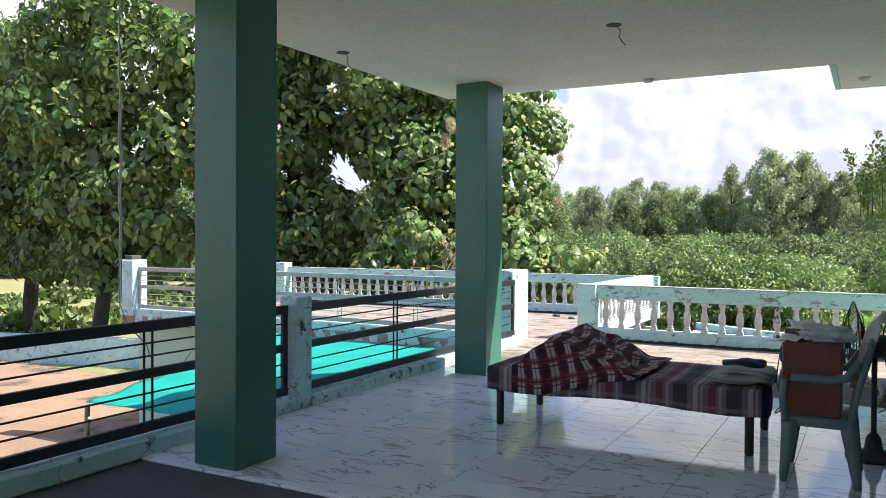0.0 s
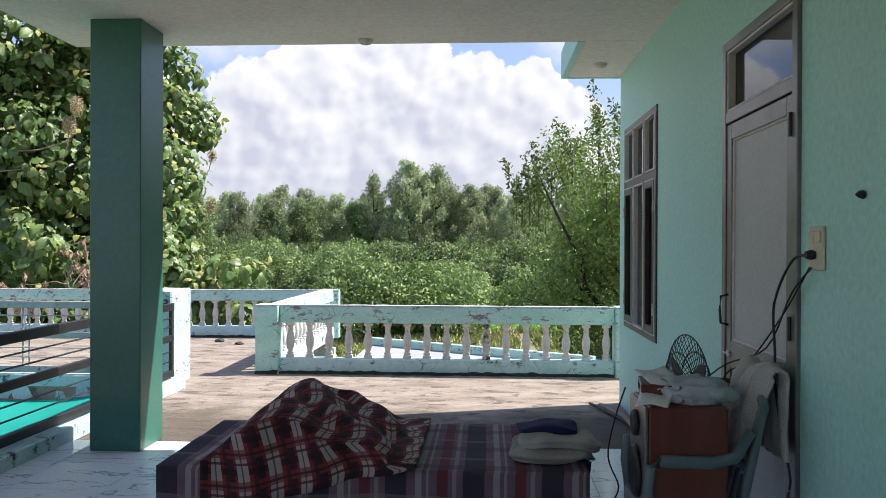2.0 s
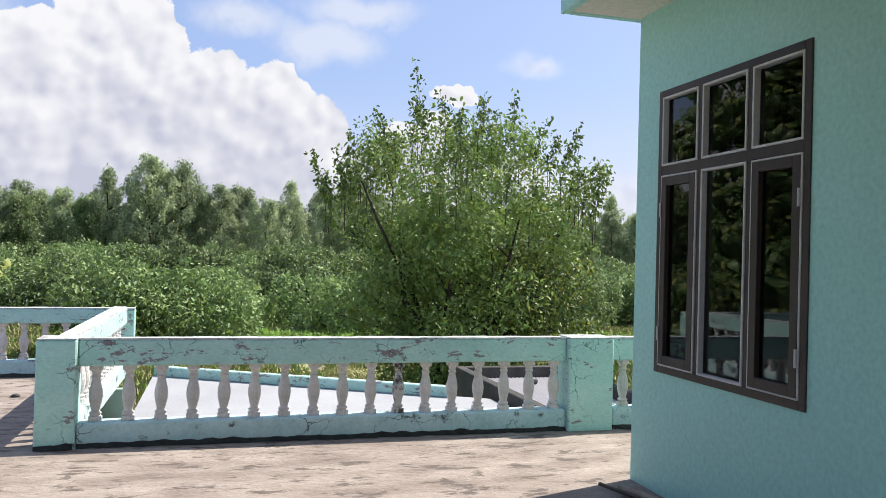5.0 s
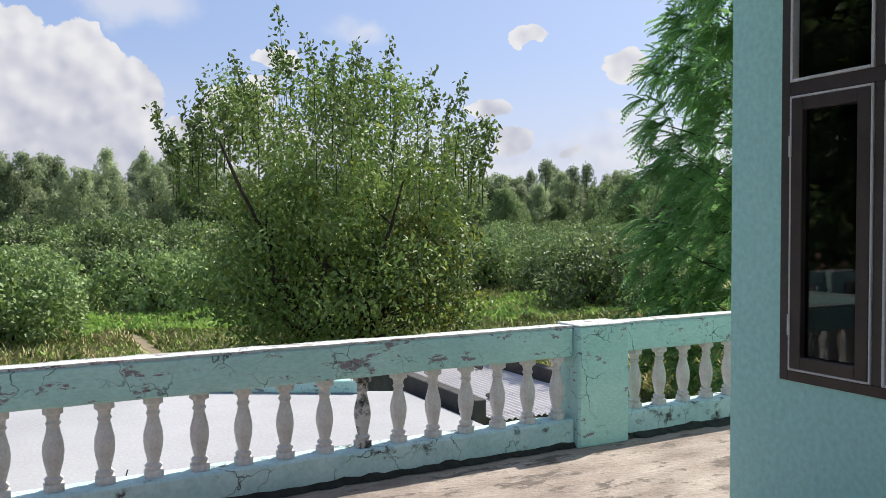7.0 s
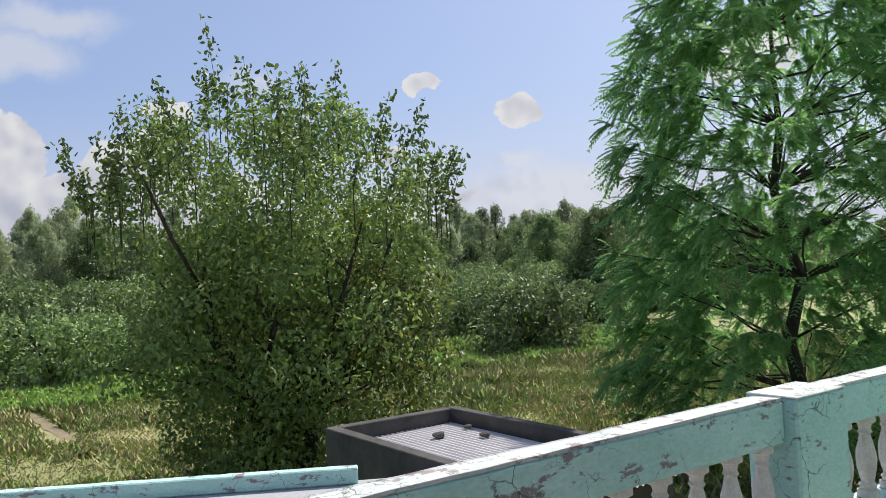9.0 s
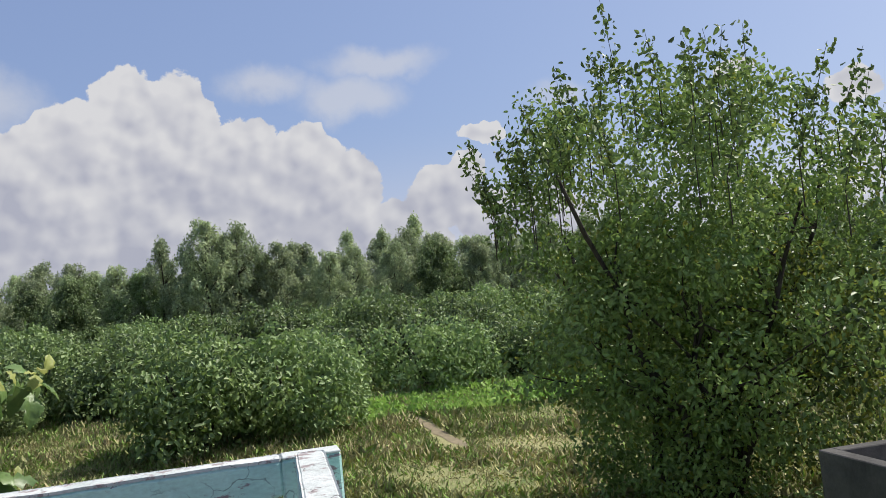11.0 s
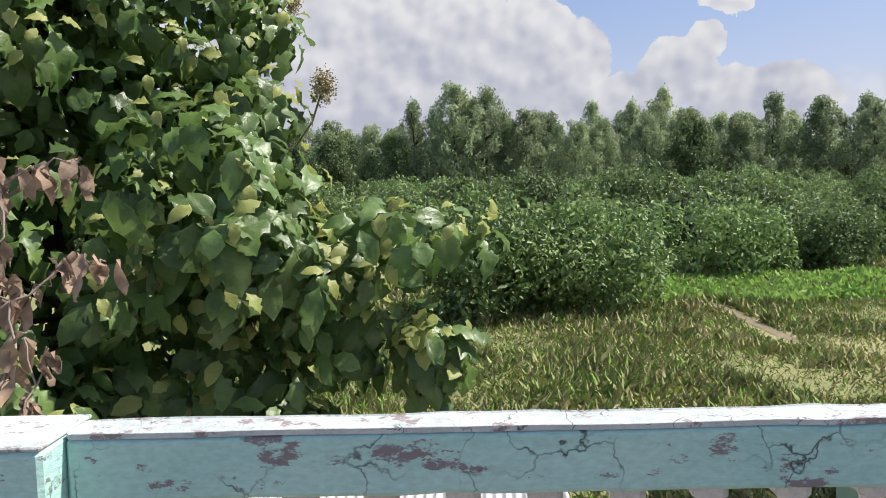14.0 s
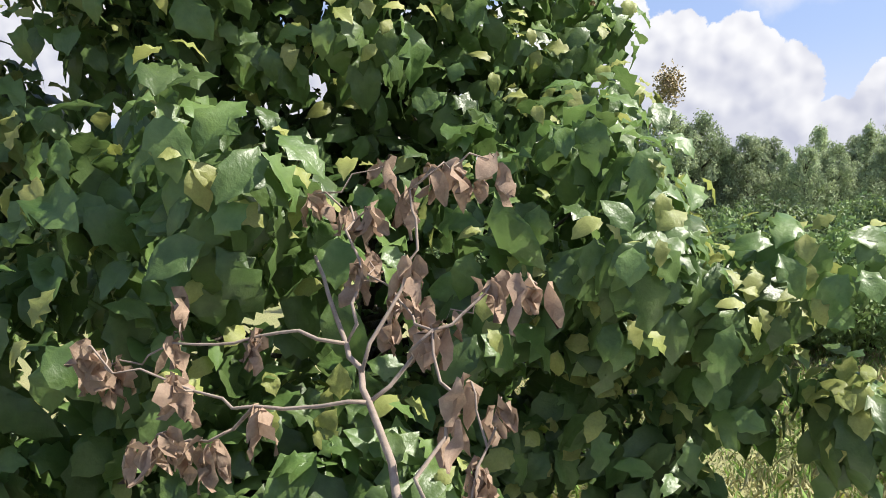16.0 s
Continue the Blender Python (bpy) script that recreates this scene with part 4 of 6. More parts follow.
def clump_crown(rng, blobs, density, leaf, aspect, material, shell=0.55, second=None, share=0.0, droop=0.4, shape="oval", name="crown"):
    """Leaves spread over the shells of uneven blobs (x, y, z, rx, ry, rz)."""
    cs, ns, ts = [], [], []
    for bx, by, bz, rx, ry, rz in blobs:
        n = int(density * (rx * ry * rz) ** (2 / 3))
        d = rand_dirs(rng, n)
        r = (shell + (1 - shell) * rng.rand(n) ** 0.6)[:, None]
        r = r * (1 + 0.16 * np.sin(5 * d[:, :1] + bx) * np.cos(4 * d[:, 1:2] + by))
        cs.append(np.array((bx, by, bz)) + d * r * np.array((rx, ry, rz)))
        ns.append(d + rng.normal(size=(n, 3)) * 0.6 + np.array((0, 0, 0.5)))
        ts.append(rand_dirs(rng, n) + d * 0.7 + np.array((0, 0, -droop)))
    c = np.concatenate(cs)
    return leaves_mesh(name, c, np.concatenate(ns), np.concatenate(ts), leaf * (0.7 + 0.6 * rng.rand(len(c))), aspect, material, shape=shape, second=second, second_share=share)


def tree_thing(name, label, category, trunk_bm, crown_me, at, group="", bark=M_BARK):
    t = thing(name, label, category, group, "", at)
    part("trunk", trunk_bm, bark, t, "", True)
    part("crown", crown_me, None, t)
    return t


# -- the small-leaved tree beyond the white roof --
def near_tree():
    rng = np.random.RandomState(5)
    base = (2.65, 22.8, GROUND_Z)
    tr = bmesh.new()
    ends = []
    for i in range(9):
        a = i * 2.4 + rng.rand()
        e = np.array((math.cos(a) * (1.0 + 2.3 * rng.rand()), math.sin(a) * (1.0 + 2.0 * rng.rand()), 3.4 + 2.2 * rng.rand()))
        pts = limb_points(rng, (rng.normal() * 0.12, rng.normal() * 0.12, 0), e, 0.22)
        tube(pts, 0.11, 6, tr, 0.2)
        for _ in range(7):
            k = rng.randint(2, 6)
            q = pts[k] + np.array((rng.normal() * 1.0, rng.normal() * 1.0, 0.4 + 1.1 * rng.rand()))
            p2 = limb_points(rng, pts[k], q, 0.1, 4)
            tube(p2, 0.028, 4, tr, 0.25)
            ends.append(q)
    blobs = []
    for q in ends:
        blobs.append((*q, 0.5 + 0.35 * rng.rand(), 0.5 + 0.35 * rng.rand(), 0.45 + 0.3 * rng.rand()))
    heights, widths = (0.2, 2.0, 3.5, 5.0, 6.0, 6.6, 7.2), (1.9, 2.7, 3.2, 3.55, 3.0, 2.2, 1.2)
    for i in range(230):
        z = 0.3 + 6.5 * (i + rng.rand()) / 230
        w = float(np.interp(z, heights, widths)) * (0.86 + 0.2 * rng.rand())
        a, r = rng.rand() * 6.283, rng.rand() ** (0.35 if i % 3 else 0.9)
        k = 0.34 + 0.36 * rng.rand()
        blobs.append((math.cos(a) * r * w + 0.25, math.sin(a) * r * w * 0.85, z, k, k, k * (0.7 + 0.3 * rng.rand())))
    sunny = [b for b in blobs if b[0] > 0.9 and b[2] < 3.9]
    blobs = [b for b in blobs if b not in sunny]
    me = clump_crown(rng, blobs, 600, 0.10, 0.5, M_LEAF, 0.35, M_LEAFY, 0.06)
    t = tree_thing("small_leaved_tree", "tall bushy small-leaved tree with upright twigs", "tree", tr, me, base)
    part("crown", clump_crown(rng, sunny, 560, 0.11, 0.5, M_LEAF, 0.3, M_LEAFY, 0.3), None, t, "yellowing lower branches")
    cs, ns, ts = [], [], []
    for i in range(72):
        a, r = rng.rand() * 6.283, 3.3 * rng.rand() ** 0.5
        z0 = 6.75 - 0.2 * r * r + rng.rand() * 0.3
        x, y = math.cos(a) * r, math.sin(a) * r
        h = 0.4 + 0.8 * rng.rand()
        if i == 0:
            x, y, z0, h = -1.1, -0.55, 6.75, 1.4
        lean_ = np.array((x * 0.10 + rng.normal() * 0.14, y * 0.10 + rng.normal() * 0.1, 1.0)) * h
        part("twig", tube([(x, y, z0 - 0.6), (x, y, z0), tuple(np.array((x, y, z0)) + lean_)], 0.010, 4, None, 0.3), M_BARK, t)
        for k in range(int(48 * h) + 8):
            u = rng.rand()
            cs.append(np.array((x, y, z0)) + lean_ * u + rng.normal(size=3) * 0.07)
            ns.append(rand_dirs(rng, 1)[0] + np.array((0, 0, 0.4)))
            ts.append(rand_dirs(rng, 1)[0] + np.array((0, 0, -0.3)))
    part("twig_leaves", leaves_mesh("twig_leaves", cs, ns, ts, 0.11 * (0.7 + 0.6 * rng.rand(len(cs))), 0.5, M_LEAF), None, t)


near_tree()


# -- the broad-leaved (teak-like) trees --
def broad_leaf_mesh(seed, material, length=0.36, width=0.25, coarse=False):
    """A large ruffled leaf: base at the origin, tip along +x, drooping."""
    rng = random.Random(seed)
    bm = bmesh.new()
    rows = []
    prof = [(0.0, 0.03), (0.07, 0.16), (0.14, 0.42), (0.26, 0.74), (0.40, 0.95), (0.54, 1.0), (0.68, 0.88), (0.81, 0.62), (0.92, 0.28), (1.0, 0.02)]
    if coarse:
        prof = prof[::3]
    sag = 0.25 + rng.random() * 0.75
    swing = rng.uniform(-0.18, 0.18)
    fold = rng.uniform(0.2, 0.65)
    for row, (u, w) in enumerate(prof):
        x = length * (u - 0.16 * sag * u * u)
        z = -length * sag * u * u * 0.7
        hw = width * 0.5 * w
        ruf = [((-1) ** (row + k) * 0.065 + rng.uniform(-1, 1) * 0.09) * length * w for k in range(2)]
        jag = [1 + (0.07 if row % 2 else -0.1) + rng.uniform(-0.1, 0.06) for _ in range(2)]
        y0 = length * swing * u * u
        edge = [(x, y0 - hw * jag[0], z + fold * hw - 0.25 * hw + ruf[0]), (x, y0 - hw * 0.5, z + fold * hw * 0.6 + ruf[0] * 0.25), (x, y0, z),
                (x, y0 + hw * 0.5, z + fold * hw * 0.6 + ruf[1] * 0.25), (x, y0 + hw * jag[1], z + fold * hw - 0.25 * hw + ruf[1])]
        rows.append([bm.verts.new(p) for p in (edge[::2] if coarse else edge)])
    for a, b in zip(rows, rows[1:]):
        for k in range(len(a) - 1):
            bm.faces.new((a[k], a[k + 1], b[k + 1], b[k]))
    return mesh_of(bm, "leaf", material, True)


LEAVES = [broad_leaf_mesh(i, M_TEAK, 0.29 + 0.045 * (i % 3), 0.19 + 0.035 * (i % 2)) for i in range(7)]
YOUNG = [broad_leaf_mesh(20 + i, M_TEAKYOUNG, 0.23, 0.15) for i in range(3)]
COARSE = [broad_leaf_mesh(i, M_TEAK, 0.31 + 0.04 * (i % 3), 0.24 + 0.03 * (i % 2), True) for i in range(7)] + [broad_leaf_mesh(20 + i, M_TEAKYOUNG, 0.25, 0.17, True) for i in range(3)]


def leaf_arrays(meshes):
    got = []
    for me in meshes:
        v = np.empty(len(me.vertices) * 3)
        me.vertices.foreach_get("co", v)
        got.append((v.reshape(-1, 3), np.array([list(p.vertices) for p in me.polygons], np.int32)))
    return got


LEAF_NP, COARSE_NP = leaf_arrays(LEAVES + YOUNG), leaf_arrays(COARSE)
for _m in COARSE:
    bpy.data.meshes.remove(_m)


def whorl(rng, pos, out, n, young_top):
    """Poses of the leaves of one shoot: whorled round its axis, drooping outwards."""
    ax = Vector(out).normalized()
    got = []
    roll0 = rng.rand() * 6.283
    for k in range(n):
        a = roll0 + k * 2.4
        side = ax.orthogonal().normalized()
        side.rotate(Matrix.Rotation(a, 3, ax))
        d = (side + ax * (0.5 - 0.13 * k) + Vector((0, 0, -0.22 * k - 0.15 * rng.rand()))).normalized()
        zax = (ax + Vector((0, 0, 0.6)) - d * d.dot(ax + Vector((0, 0, 0.6))))
        zax = zax.normalized() if zax.length > 1e-3 else Vector((0, 0, 1))
        yax = zax.cross(d)
        m = Matrix((d, yax, zax)).transposed().to_4x4()
        s = (0.75 + 0.5 * rng.rand()) * (1.0 if k > 1 else 0.8)
        kind = rng.randint(7) if not (young_top and k < 2) else 7 + rng.randint(3)
        m = Matrix.Translation(Vector(pos) - ax * 0.05 * k + d * 0.03) @ m @ Matrix.Diagonal((s, s, s, 1))
        got.append((kind, m))
    return got


def joined_leaves(name, poses, shapes=LEAF_NP):
    vs, fs, mi, off = [], [], [], 0
    for kind, m in poses:
        v, f = shapes[kind]
        a = np.array(m)
        vs.append(v @ a[:3, :3].T + a[:3, 3])
        fs.append(f + off)
        mi.append(np.full(len(f), 1 if kind > 6 else 0, np.int32))
        off += len(v)
    v, f = np.concatenate(vs), np.concatenate(fs)
    me = bpy.data.meshes.new(name)
    me.vertices.add(len(v))
    me.vertices.foreach_set("co", v.ravel())
    me.loops.add(f.size)
    me.loops.foreach_set("vertex_index", f.ravel())
    me.polygons.add(len(f))
    me.polygons.foreach_set("loop_start", np.arange(len(f), dtype=np.int32) * 4)
    me.polygons.foreach_set("loop_total", np.full(len(f), 4, np.int32))
    me.polygons.foreach_set("use_smooth", np.ones(len(f), bool))
    me.materials.append(M_TEAK)
    me.materials.append(M_TEAKYOUNG)
    me.polygons.foreach_set("material_index", np.concatenate(mi))
    me.update(calc_edges=True)
    return me


def broad_tree(base, seed, lobes, shoots, label, single=None, trunk_r=0.22):
    """lobes: foliage masses (x, y, z, rx, ry, rz) in the world; single: a world box whose leaves become parts of their own."""
    rng = np.random.RandomState(seed)
    t = thing("broad_leaved_tree", label, "tree", "broad-leaved trees by the terrace", "", base)
    B = np.array(base)
    tr = bmesh.new()
    top = np.array((0.3, 0.2, max(l[2] for l in lobes) - base[2]))
    stem = limb_points(rng, (0, 0, 0), top, 0.25, 9)
    tube(stem, trunk_r, 9, tr, 0.25)
    for l in lobes:
        q = np.array(l[:3]) - B
        k = min(8, max(2, int(9 * (q[2] - 1.2) / max(top[2], 0.1))))
        tube(limb_points(rng, stem[k], q, 0.07, 10), trunk_r * min(0.32, 0.05 + 0.13 * l[5]), 6, tr, 0.25)
    far, near = [], []
    vol = np.array([(l[3] * l[4] * l[5]) ** (2 / 3) for l in lobes])
    for l, share in zip(lobes, vol / vol.sum()):
        for _ in range(max(22, int(shoots * share))):
            d = rand_dirs(rng, 1)[0]
            r = 0.35 + 0.65 * rng.rand() ** 0.35
            p = np.array(l[:3]) + d * r * np.array(l[3:])
            if p[2] < GROUND_Z + 0.3 or (p[1] < 15.35 and p[2] < 2.0) or (-10 < p[0] < -5.7 and p[1] < 19.4 and p[2] < -0.7):
                continue
            out = d * np.array((1, 1, 0.6)) + np.array((0, -0.25, 0.55)) + rng.normal(size=3) * 0.25
            for kind, m in whorl(rng, p - B, out, 5 + rng.randint(3), r > 0.75 and rng.rand() < (0.75 if p[0] > -9.2 else 0.5)):
                w = m.translation + Vector(B)
                (near if single and all(single[i] <= w[i] <= single[i + 3] for i in range(3)) else far).append((kind, m))
    part("trunk", tr, M_BARK, t, "", True)
    cut = near[300:]
    part("crown", joined_leaves("crown", far + cut, LEAF_NP if single else COARSE_NP), None, t)
    for kind, m in near[:300]:
        o = part("leaf", (LEAVES + YOUNG)[kind], None, t)
        o.matrix_basis = m
    return t


broad_tree((-10.8, 21.2, GROUND_Z), 11, [(-10.2, 19.6, 0.6, 2.2, 2.0, 1.6), (-11.2, 18.6, -0.6, 2.2, 1.6, 1.3), (-8.6, 19.2, 1.3, 1.2, 1.3, 0.9), (-8.0, 19.5, 0.8, 0.9, 1.0, 0.5),
            (-9.0, 19.4, -0.4, 1.5, 1.2, 0.8), (-9.6, 21.3, 3.2, 1.5, 1.6, 1.3), (-11.0, 20.3, 3.0, 1.8, 1.8, 1.5), (-9.8, 22.4, 5.8, 1.4, 1.6, 1.3), (-11.2, 21.4, 6.0, 2.0, 2.0, 1.6), (-10.8, 22.2, 8.2, 2.0, 2.0, 1.5),
            (-12.4, 19.6, 1.8, 1.7, 1.8, 1.5), (-12.6, 20.0, 4.6, 1.8, 1.8, 1.7), (-11.2, 17.3, 0.6, 1.0, 0.8, 0.8), (-7.1, 19.8, 0.95, 0.95, 0.8, 0.38), (-6.75, 19.6, 0.02, 0.34, 0.4, 0.26), (-7.6, 19.75, 0.1, 0.8, 0.7, 0.4), (-8.0, 19.5, -0.75, 0.42, 0.5, 0.3), (-8.6, 19.0, -1.2, 0.7, 0.7, 0.5), (-9.1, 22.8, 4.9, 0.9, 1.0, 0.9), (-8.7, 20.9, 2.1, 0.7, 1.0, 0.6), (-10.1, 18.0, -0.2, 1.3, 0.8, 0.7), (-10.6, 17.5, 1.6, 1.0, 0.7, 0.7), (-10.2, 17.6, -0.9, 1.3, 0.7, 0.7),
            (-10.3, 20.6, 4.8, 1.5, 1.4, 1.3), (-11.5, 19.2, 3.6, 1.4, 1.3, 1.3), (-9.9, 20.6, 2.2, 1.3, 1.2, 1.1), (-10.6, 20.4, 6.8, 1.6, 1.5, 1.4), (-12.4, 19.0, 6.2, 1.6, 1.5, 1.4)], 2300,
           "large-leaved green tree leaning over the balustrade", (-12.0, 15.5, -0.4, -8.3, 18.4, 2.4))
broad_tree((-15.8, 19.8, GROUND_Z), 12, [(-15.2, 19.4, 2.0, 2.0, 1.8, 1.7), (-16.5, 19.0, 4.6, 2.3, 2.0, 2.0), (-14.6, 20.2, 6.0, 2.2, 2.0, 1.9), (-17.2, 19.4, 7.5, 2.2, 2.0, 1.8), (-18.0, 20.0, 2.2, 1.8, 1.6, 1.5),
            (-15.2, 18.6, 0.2, 1.6, 1.2, 1.0), (-14.0, 19.5, 8.2, 2, 2, 1.5), (-16.6, 18.6, 1.0, 2.0, 1.5, 1.2)], 2100, "tall broad-leaved tree beyond the terrace", None, 0.24)
broad_tree((-22.5, 17.5, GROUND_Z), 13, [(-22.0, 17.2, 3.0, 2.4, 2.0, 1.7), (-23.2, 17.0, 5.6, 2.5, 2.2, 2.0), (-20.6, 17.8, 6.6, 2.3, 2.0, 1.9), (-24.4, 17.6, 8.0, 2.2, 2.0, 1.8), (-20.6, 17.2, 3.6, 1.8, 1.6, 1.4), (-20.0, 17.5, 1.6, 1.9, 1.5, 1.3),
            (-21.6, 17.6, 9.2, 2.4, 2, 1.6), (-22.6, 17.8, 0.9, 2.0, 1.6, 1.2), (-18.6, 18.0, 4.6, 1.8, 1.7, 1.6), (-18.4, 18.2, 7.4, 2.0, 1.8, 1.6)], 2000, "tall broad-leaved tree by the yard", None, 0.26)
broad_tree((-29.5, 20.0, GROUND_Z), 14, [(-29.0, 19.6, 1.4, 2.8, 2.2, 1.5), (-27.5, 18.8, 3.4, 2.8, 2.2, 1.7), (-29.6, 18.6, 6.0, 2.8, 2.2, 2.0), (-26.8, 19.0, 7.4, 2.6, 2.0, 2.0), (-31.0, 18.6, 8.6, 2.6, 2.2, 1.9), (-31.6, 19.2, 3.6, 2.4, 2.0, 1.8), (-26.2, 18.6, 1.0, 2.0, 1.6, 1.2)], 2000,
           "broad-leaved tree beyond the yard wall", None, 0.3)


# -- feathery tree at the house end --
def feather_tree():
    rng = np.random.RandomState(8)
    base = (10.9, 17.8, GROUND_Z)
    tr = bmesh.new()
    stem = limb_points(rng, (0, 0, 0), (-0.3, 0, 9.5), 0.2, 8)
    tube(stem, 0.22, 8, tr, 0.2)
    cs, ns, ts = [], [], []
    for i in range(1150):
        z = 0.6 + 10.6 * rng.rand()
        a = rng.rand() * 6.283
        rad = (4.6 if z < 7 else 4.6 - 0.5 * (z - 7)) * (0.35 + 0.65 * rng.rand() ** 0.6)
        e = np.array((math.cos(a) * rad, math.sin(a) * rad, z + 0.5))
        s = np.array((stem[min(8, int(z * 0.8))])) if z < 9 else np.array(stem[-1])
        if i % 9 == 0:
            tube(limb_points(rng, s, e, 0.12, 4), 0.035, 4, tr, 0.25)
        d = e - s
        d[2] *= 0.3
        d /= np.linalg.norm(d) + 1e-6
        for f in range(9):
            fd = d + rng.normal(size=3) * 0.5 + np.array((0, 0, -0.15))
            fd /= np.linalg.norm(fd)
            side = np.cross(fd, (0, 0, 1))
            ln = 0.5 + 0.35 * rng.rand()
            for k in range(11):
                u = k / 10
                p = e + fd * ln * u + np.array((0, 0, -0.22 * u * u))
                for sg in (-1, 1):
                    cs.append(p + side * sg * 0.04)
                    ns.append((0.1, 0.1, 1))
                    ts.append(side * sg + fd * 0.5 + np.array((0, 0, -0.2)))
    me = leaves_mesh("crown", cs, ns, ts, 0.125 * (0.8 + 0.4 * rng.rand(len(cs))), 0.45, M_FEATHER, shape="kite")
    tree_thing("feathery_tree", "tall fine-leaved feathery tree beside the house", "tree", tr, me, base).scale = (0.74, 0.74, 0.85)


feather_tree()


# -- orchard bushes and plantation, a few kinds copied --
def bush_kind(seed, r, h, material, leaf, label, name, category, group, second=None, share=0.0):
    rng = np.random.RandomState(seed)
    tr = bmesh.new()
    for i in range(4):
        a = i * 1.7 + rng.rand()
        tube(limb_points(rng, (0, 0, 0), (math.cos(a) * r * 0.5, math.sin(a) * r * 0.5, h * 0.6), 0.08, 4), 0.07, 5, tr, 0.4)
    blobs = []
    for i in range(46):
        a, q = rng.rand() * 6.283, rng.rand() ** 0.5 * 0.8
        z = 0.12 + 0.65 * rng.rand() * (1.15 - 0.6 * q)
        blobs.append((math.cos(a) * q * r, math.sin(a) * q * r, z * h, r * (0.20 + 0.13 * rng.rand()), r * (0.20 + 0.13 * rng.rand()), h * (0.13 + 0.10 * rng.rand())))
    me = clump_crown(rng, blobs, 300, leaf, 0.5, material, 0.72, second, share)
    return tree_thing(name, label, category, tr, me, (0, 0, GROUND_Z - 300), group)


rngo = np.random.RandomState(3)
bushes = [bush_kind(40 + i, 2.7, 3.3 + 0.3 * i, M_ORCHARD, 0.19, "rounded dark green orchard bush", "orchard_bush", "bush", "orchard bushes", M_LEAF, 0.2) for i in range(4)]


def place(kinds, x, y, s, zs=1.0, z=GROUND_Z):
    o = kinds[rngo.randint(len(kinds))]
    c = copy_thing(o, pose(x, y, z, 0, 0, rngo.rand() * 360) @ Matrix.Diagonal((s, s, s * zs, 1)))
    c.scale = (s, s, s * zs)
    return c


place(bushes, -6.2, 35.4, 1.0, 1.05)
place(bushes, -3.5, 36.0, 0.95, 1.0)
for x, y in ((2.4, 44.0), (7.0, 46), (-2.5, 45), (14.5, 42.5), (17.0, 46.0), (20.2, 36.5), (23.5, 43.5), (28.5, 46), (33, 44), (-10, 47), (-15.5, 45), (-21, 44)):
    place(bushes, x, y, 0.95 + 0.25 * rngo.rand())
for row in range(6):
    y = 49 + row * 6.2
    for k in range(-15 - row, 16 + row):
        place(bushes, k * 4.6 + rngo.normal() * 0.5 + (row % 2) * 2.3 + 4, y + rngo.normal() * 0.6, 1.0 + 0.25 * rngo.rand(), 1.0 + 0.12 * rngo.rand())
for o in bushes:
    o.location = (-60 - 7 * bushes.index(o), 50, GROUND_Z)


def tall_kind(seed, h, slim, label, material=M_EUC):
    rng = np.random.RandomState(seed)
    tr = bmesh.new()
    stem = limb_points(rng, (0, 0, 0), (0, 0, h * 0.95), 0.15, 6)
    tube(stem, 0.16, 5, tr, 0.25)
    blobs = []
    for i in range(170):
        z = 0.08 + 0.90 * (i + rng.rand()) / 170
        w = slim * h * 0.42 * (0.12 + 0.9 * math.sin(math.pi * (0.12 + 0.84 * z))) * (0.7 + 0.5 * rng.rand())
        a = rng.rand() * 6.283
        q = rng.rand() ** 0.6
        p = (math.cos(a) * w * q, math.sin(a) * w * q, z * h)
        k = (0.28 + 0.30 * rng.rand()) * (0.6 + slim)
        blobs.append((*p, k, k, k * (1.0 + 0.7 * rng.rand())))
        if i % 5 == 0:
            tube([tuple(stem[min(6, int(z * 6))]), p], 0.05, 4, tr, 0.3)
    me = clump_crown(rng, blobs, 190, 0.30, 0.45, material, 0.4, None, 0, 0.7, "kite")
    return tree_thing("plantation_tree", label, "tree", tr, me, (0, 0, GROUND_Z), "plantation trees behind the orchard")


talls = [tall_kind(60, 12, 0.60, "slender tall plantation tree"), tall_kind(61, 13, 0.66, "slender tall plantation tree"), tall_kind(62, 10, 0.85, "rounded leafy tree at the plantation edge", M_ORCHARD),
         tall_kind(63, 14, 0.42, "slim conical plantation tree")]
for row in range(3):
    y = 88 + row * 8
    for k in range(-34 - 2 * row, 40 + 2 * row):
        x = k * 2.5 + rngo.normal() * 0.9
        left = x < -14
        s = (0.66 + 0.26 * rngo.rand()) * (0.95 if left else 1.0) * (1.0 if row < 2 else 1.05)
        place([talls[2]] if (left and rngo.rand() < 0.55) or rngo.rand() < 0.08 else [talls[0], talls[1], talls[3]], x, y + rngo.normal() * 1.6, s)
place([talls[3]], 14.8, 111, 1.05)
for x, y, s in ((-9.5, 86, 0.98), (-6.6, 87, 0.95)):
    place([talls[1]], x, y, s)
place([talls[3]], -13.3, 86.5, 0.82)
for k in range(26):
    place([talls[2]], -75 + rngo.rand() * 48, 40 + rngo.rand() * 46, 0.6 + 0.4 * rngo.rand())
for k in range(22):
    place([talls[2]], 34 + rngo.rand() * 46, 40 + rngo.rand() * 46, 0.5 + 0.3 * rngo.rand())
for o in talls:
    o.location = (-70 - 6 * talls.index(o), 92, GROUND_Z)

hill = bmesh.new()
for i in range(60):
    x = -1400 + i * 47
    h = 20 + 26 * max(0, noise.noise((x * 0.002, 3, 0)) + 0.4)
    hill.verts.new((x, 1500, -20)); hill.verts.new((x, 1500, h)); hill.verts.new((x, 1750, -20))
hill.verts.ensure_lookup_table()
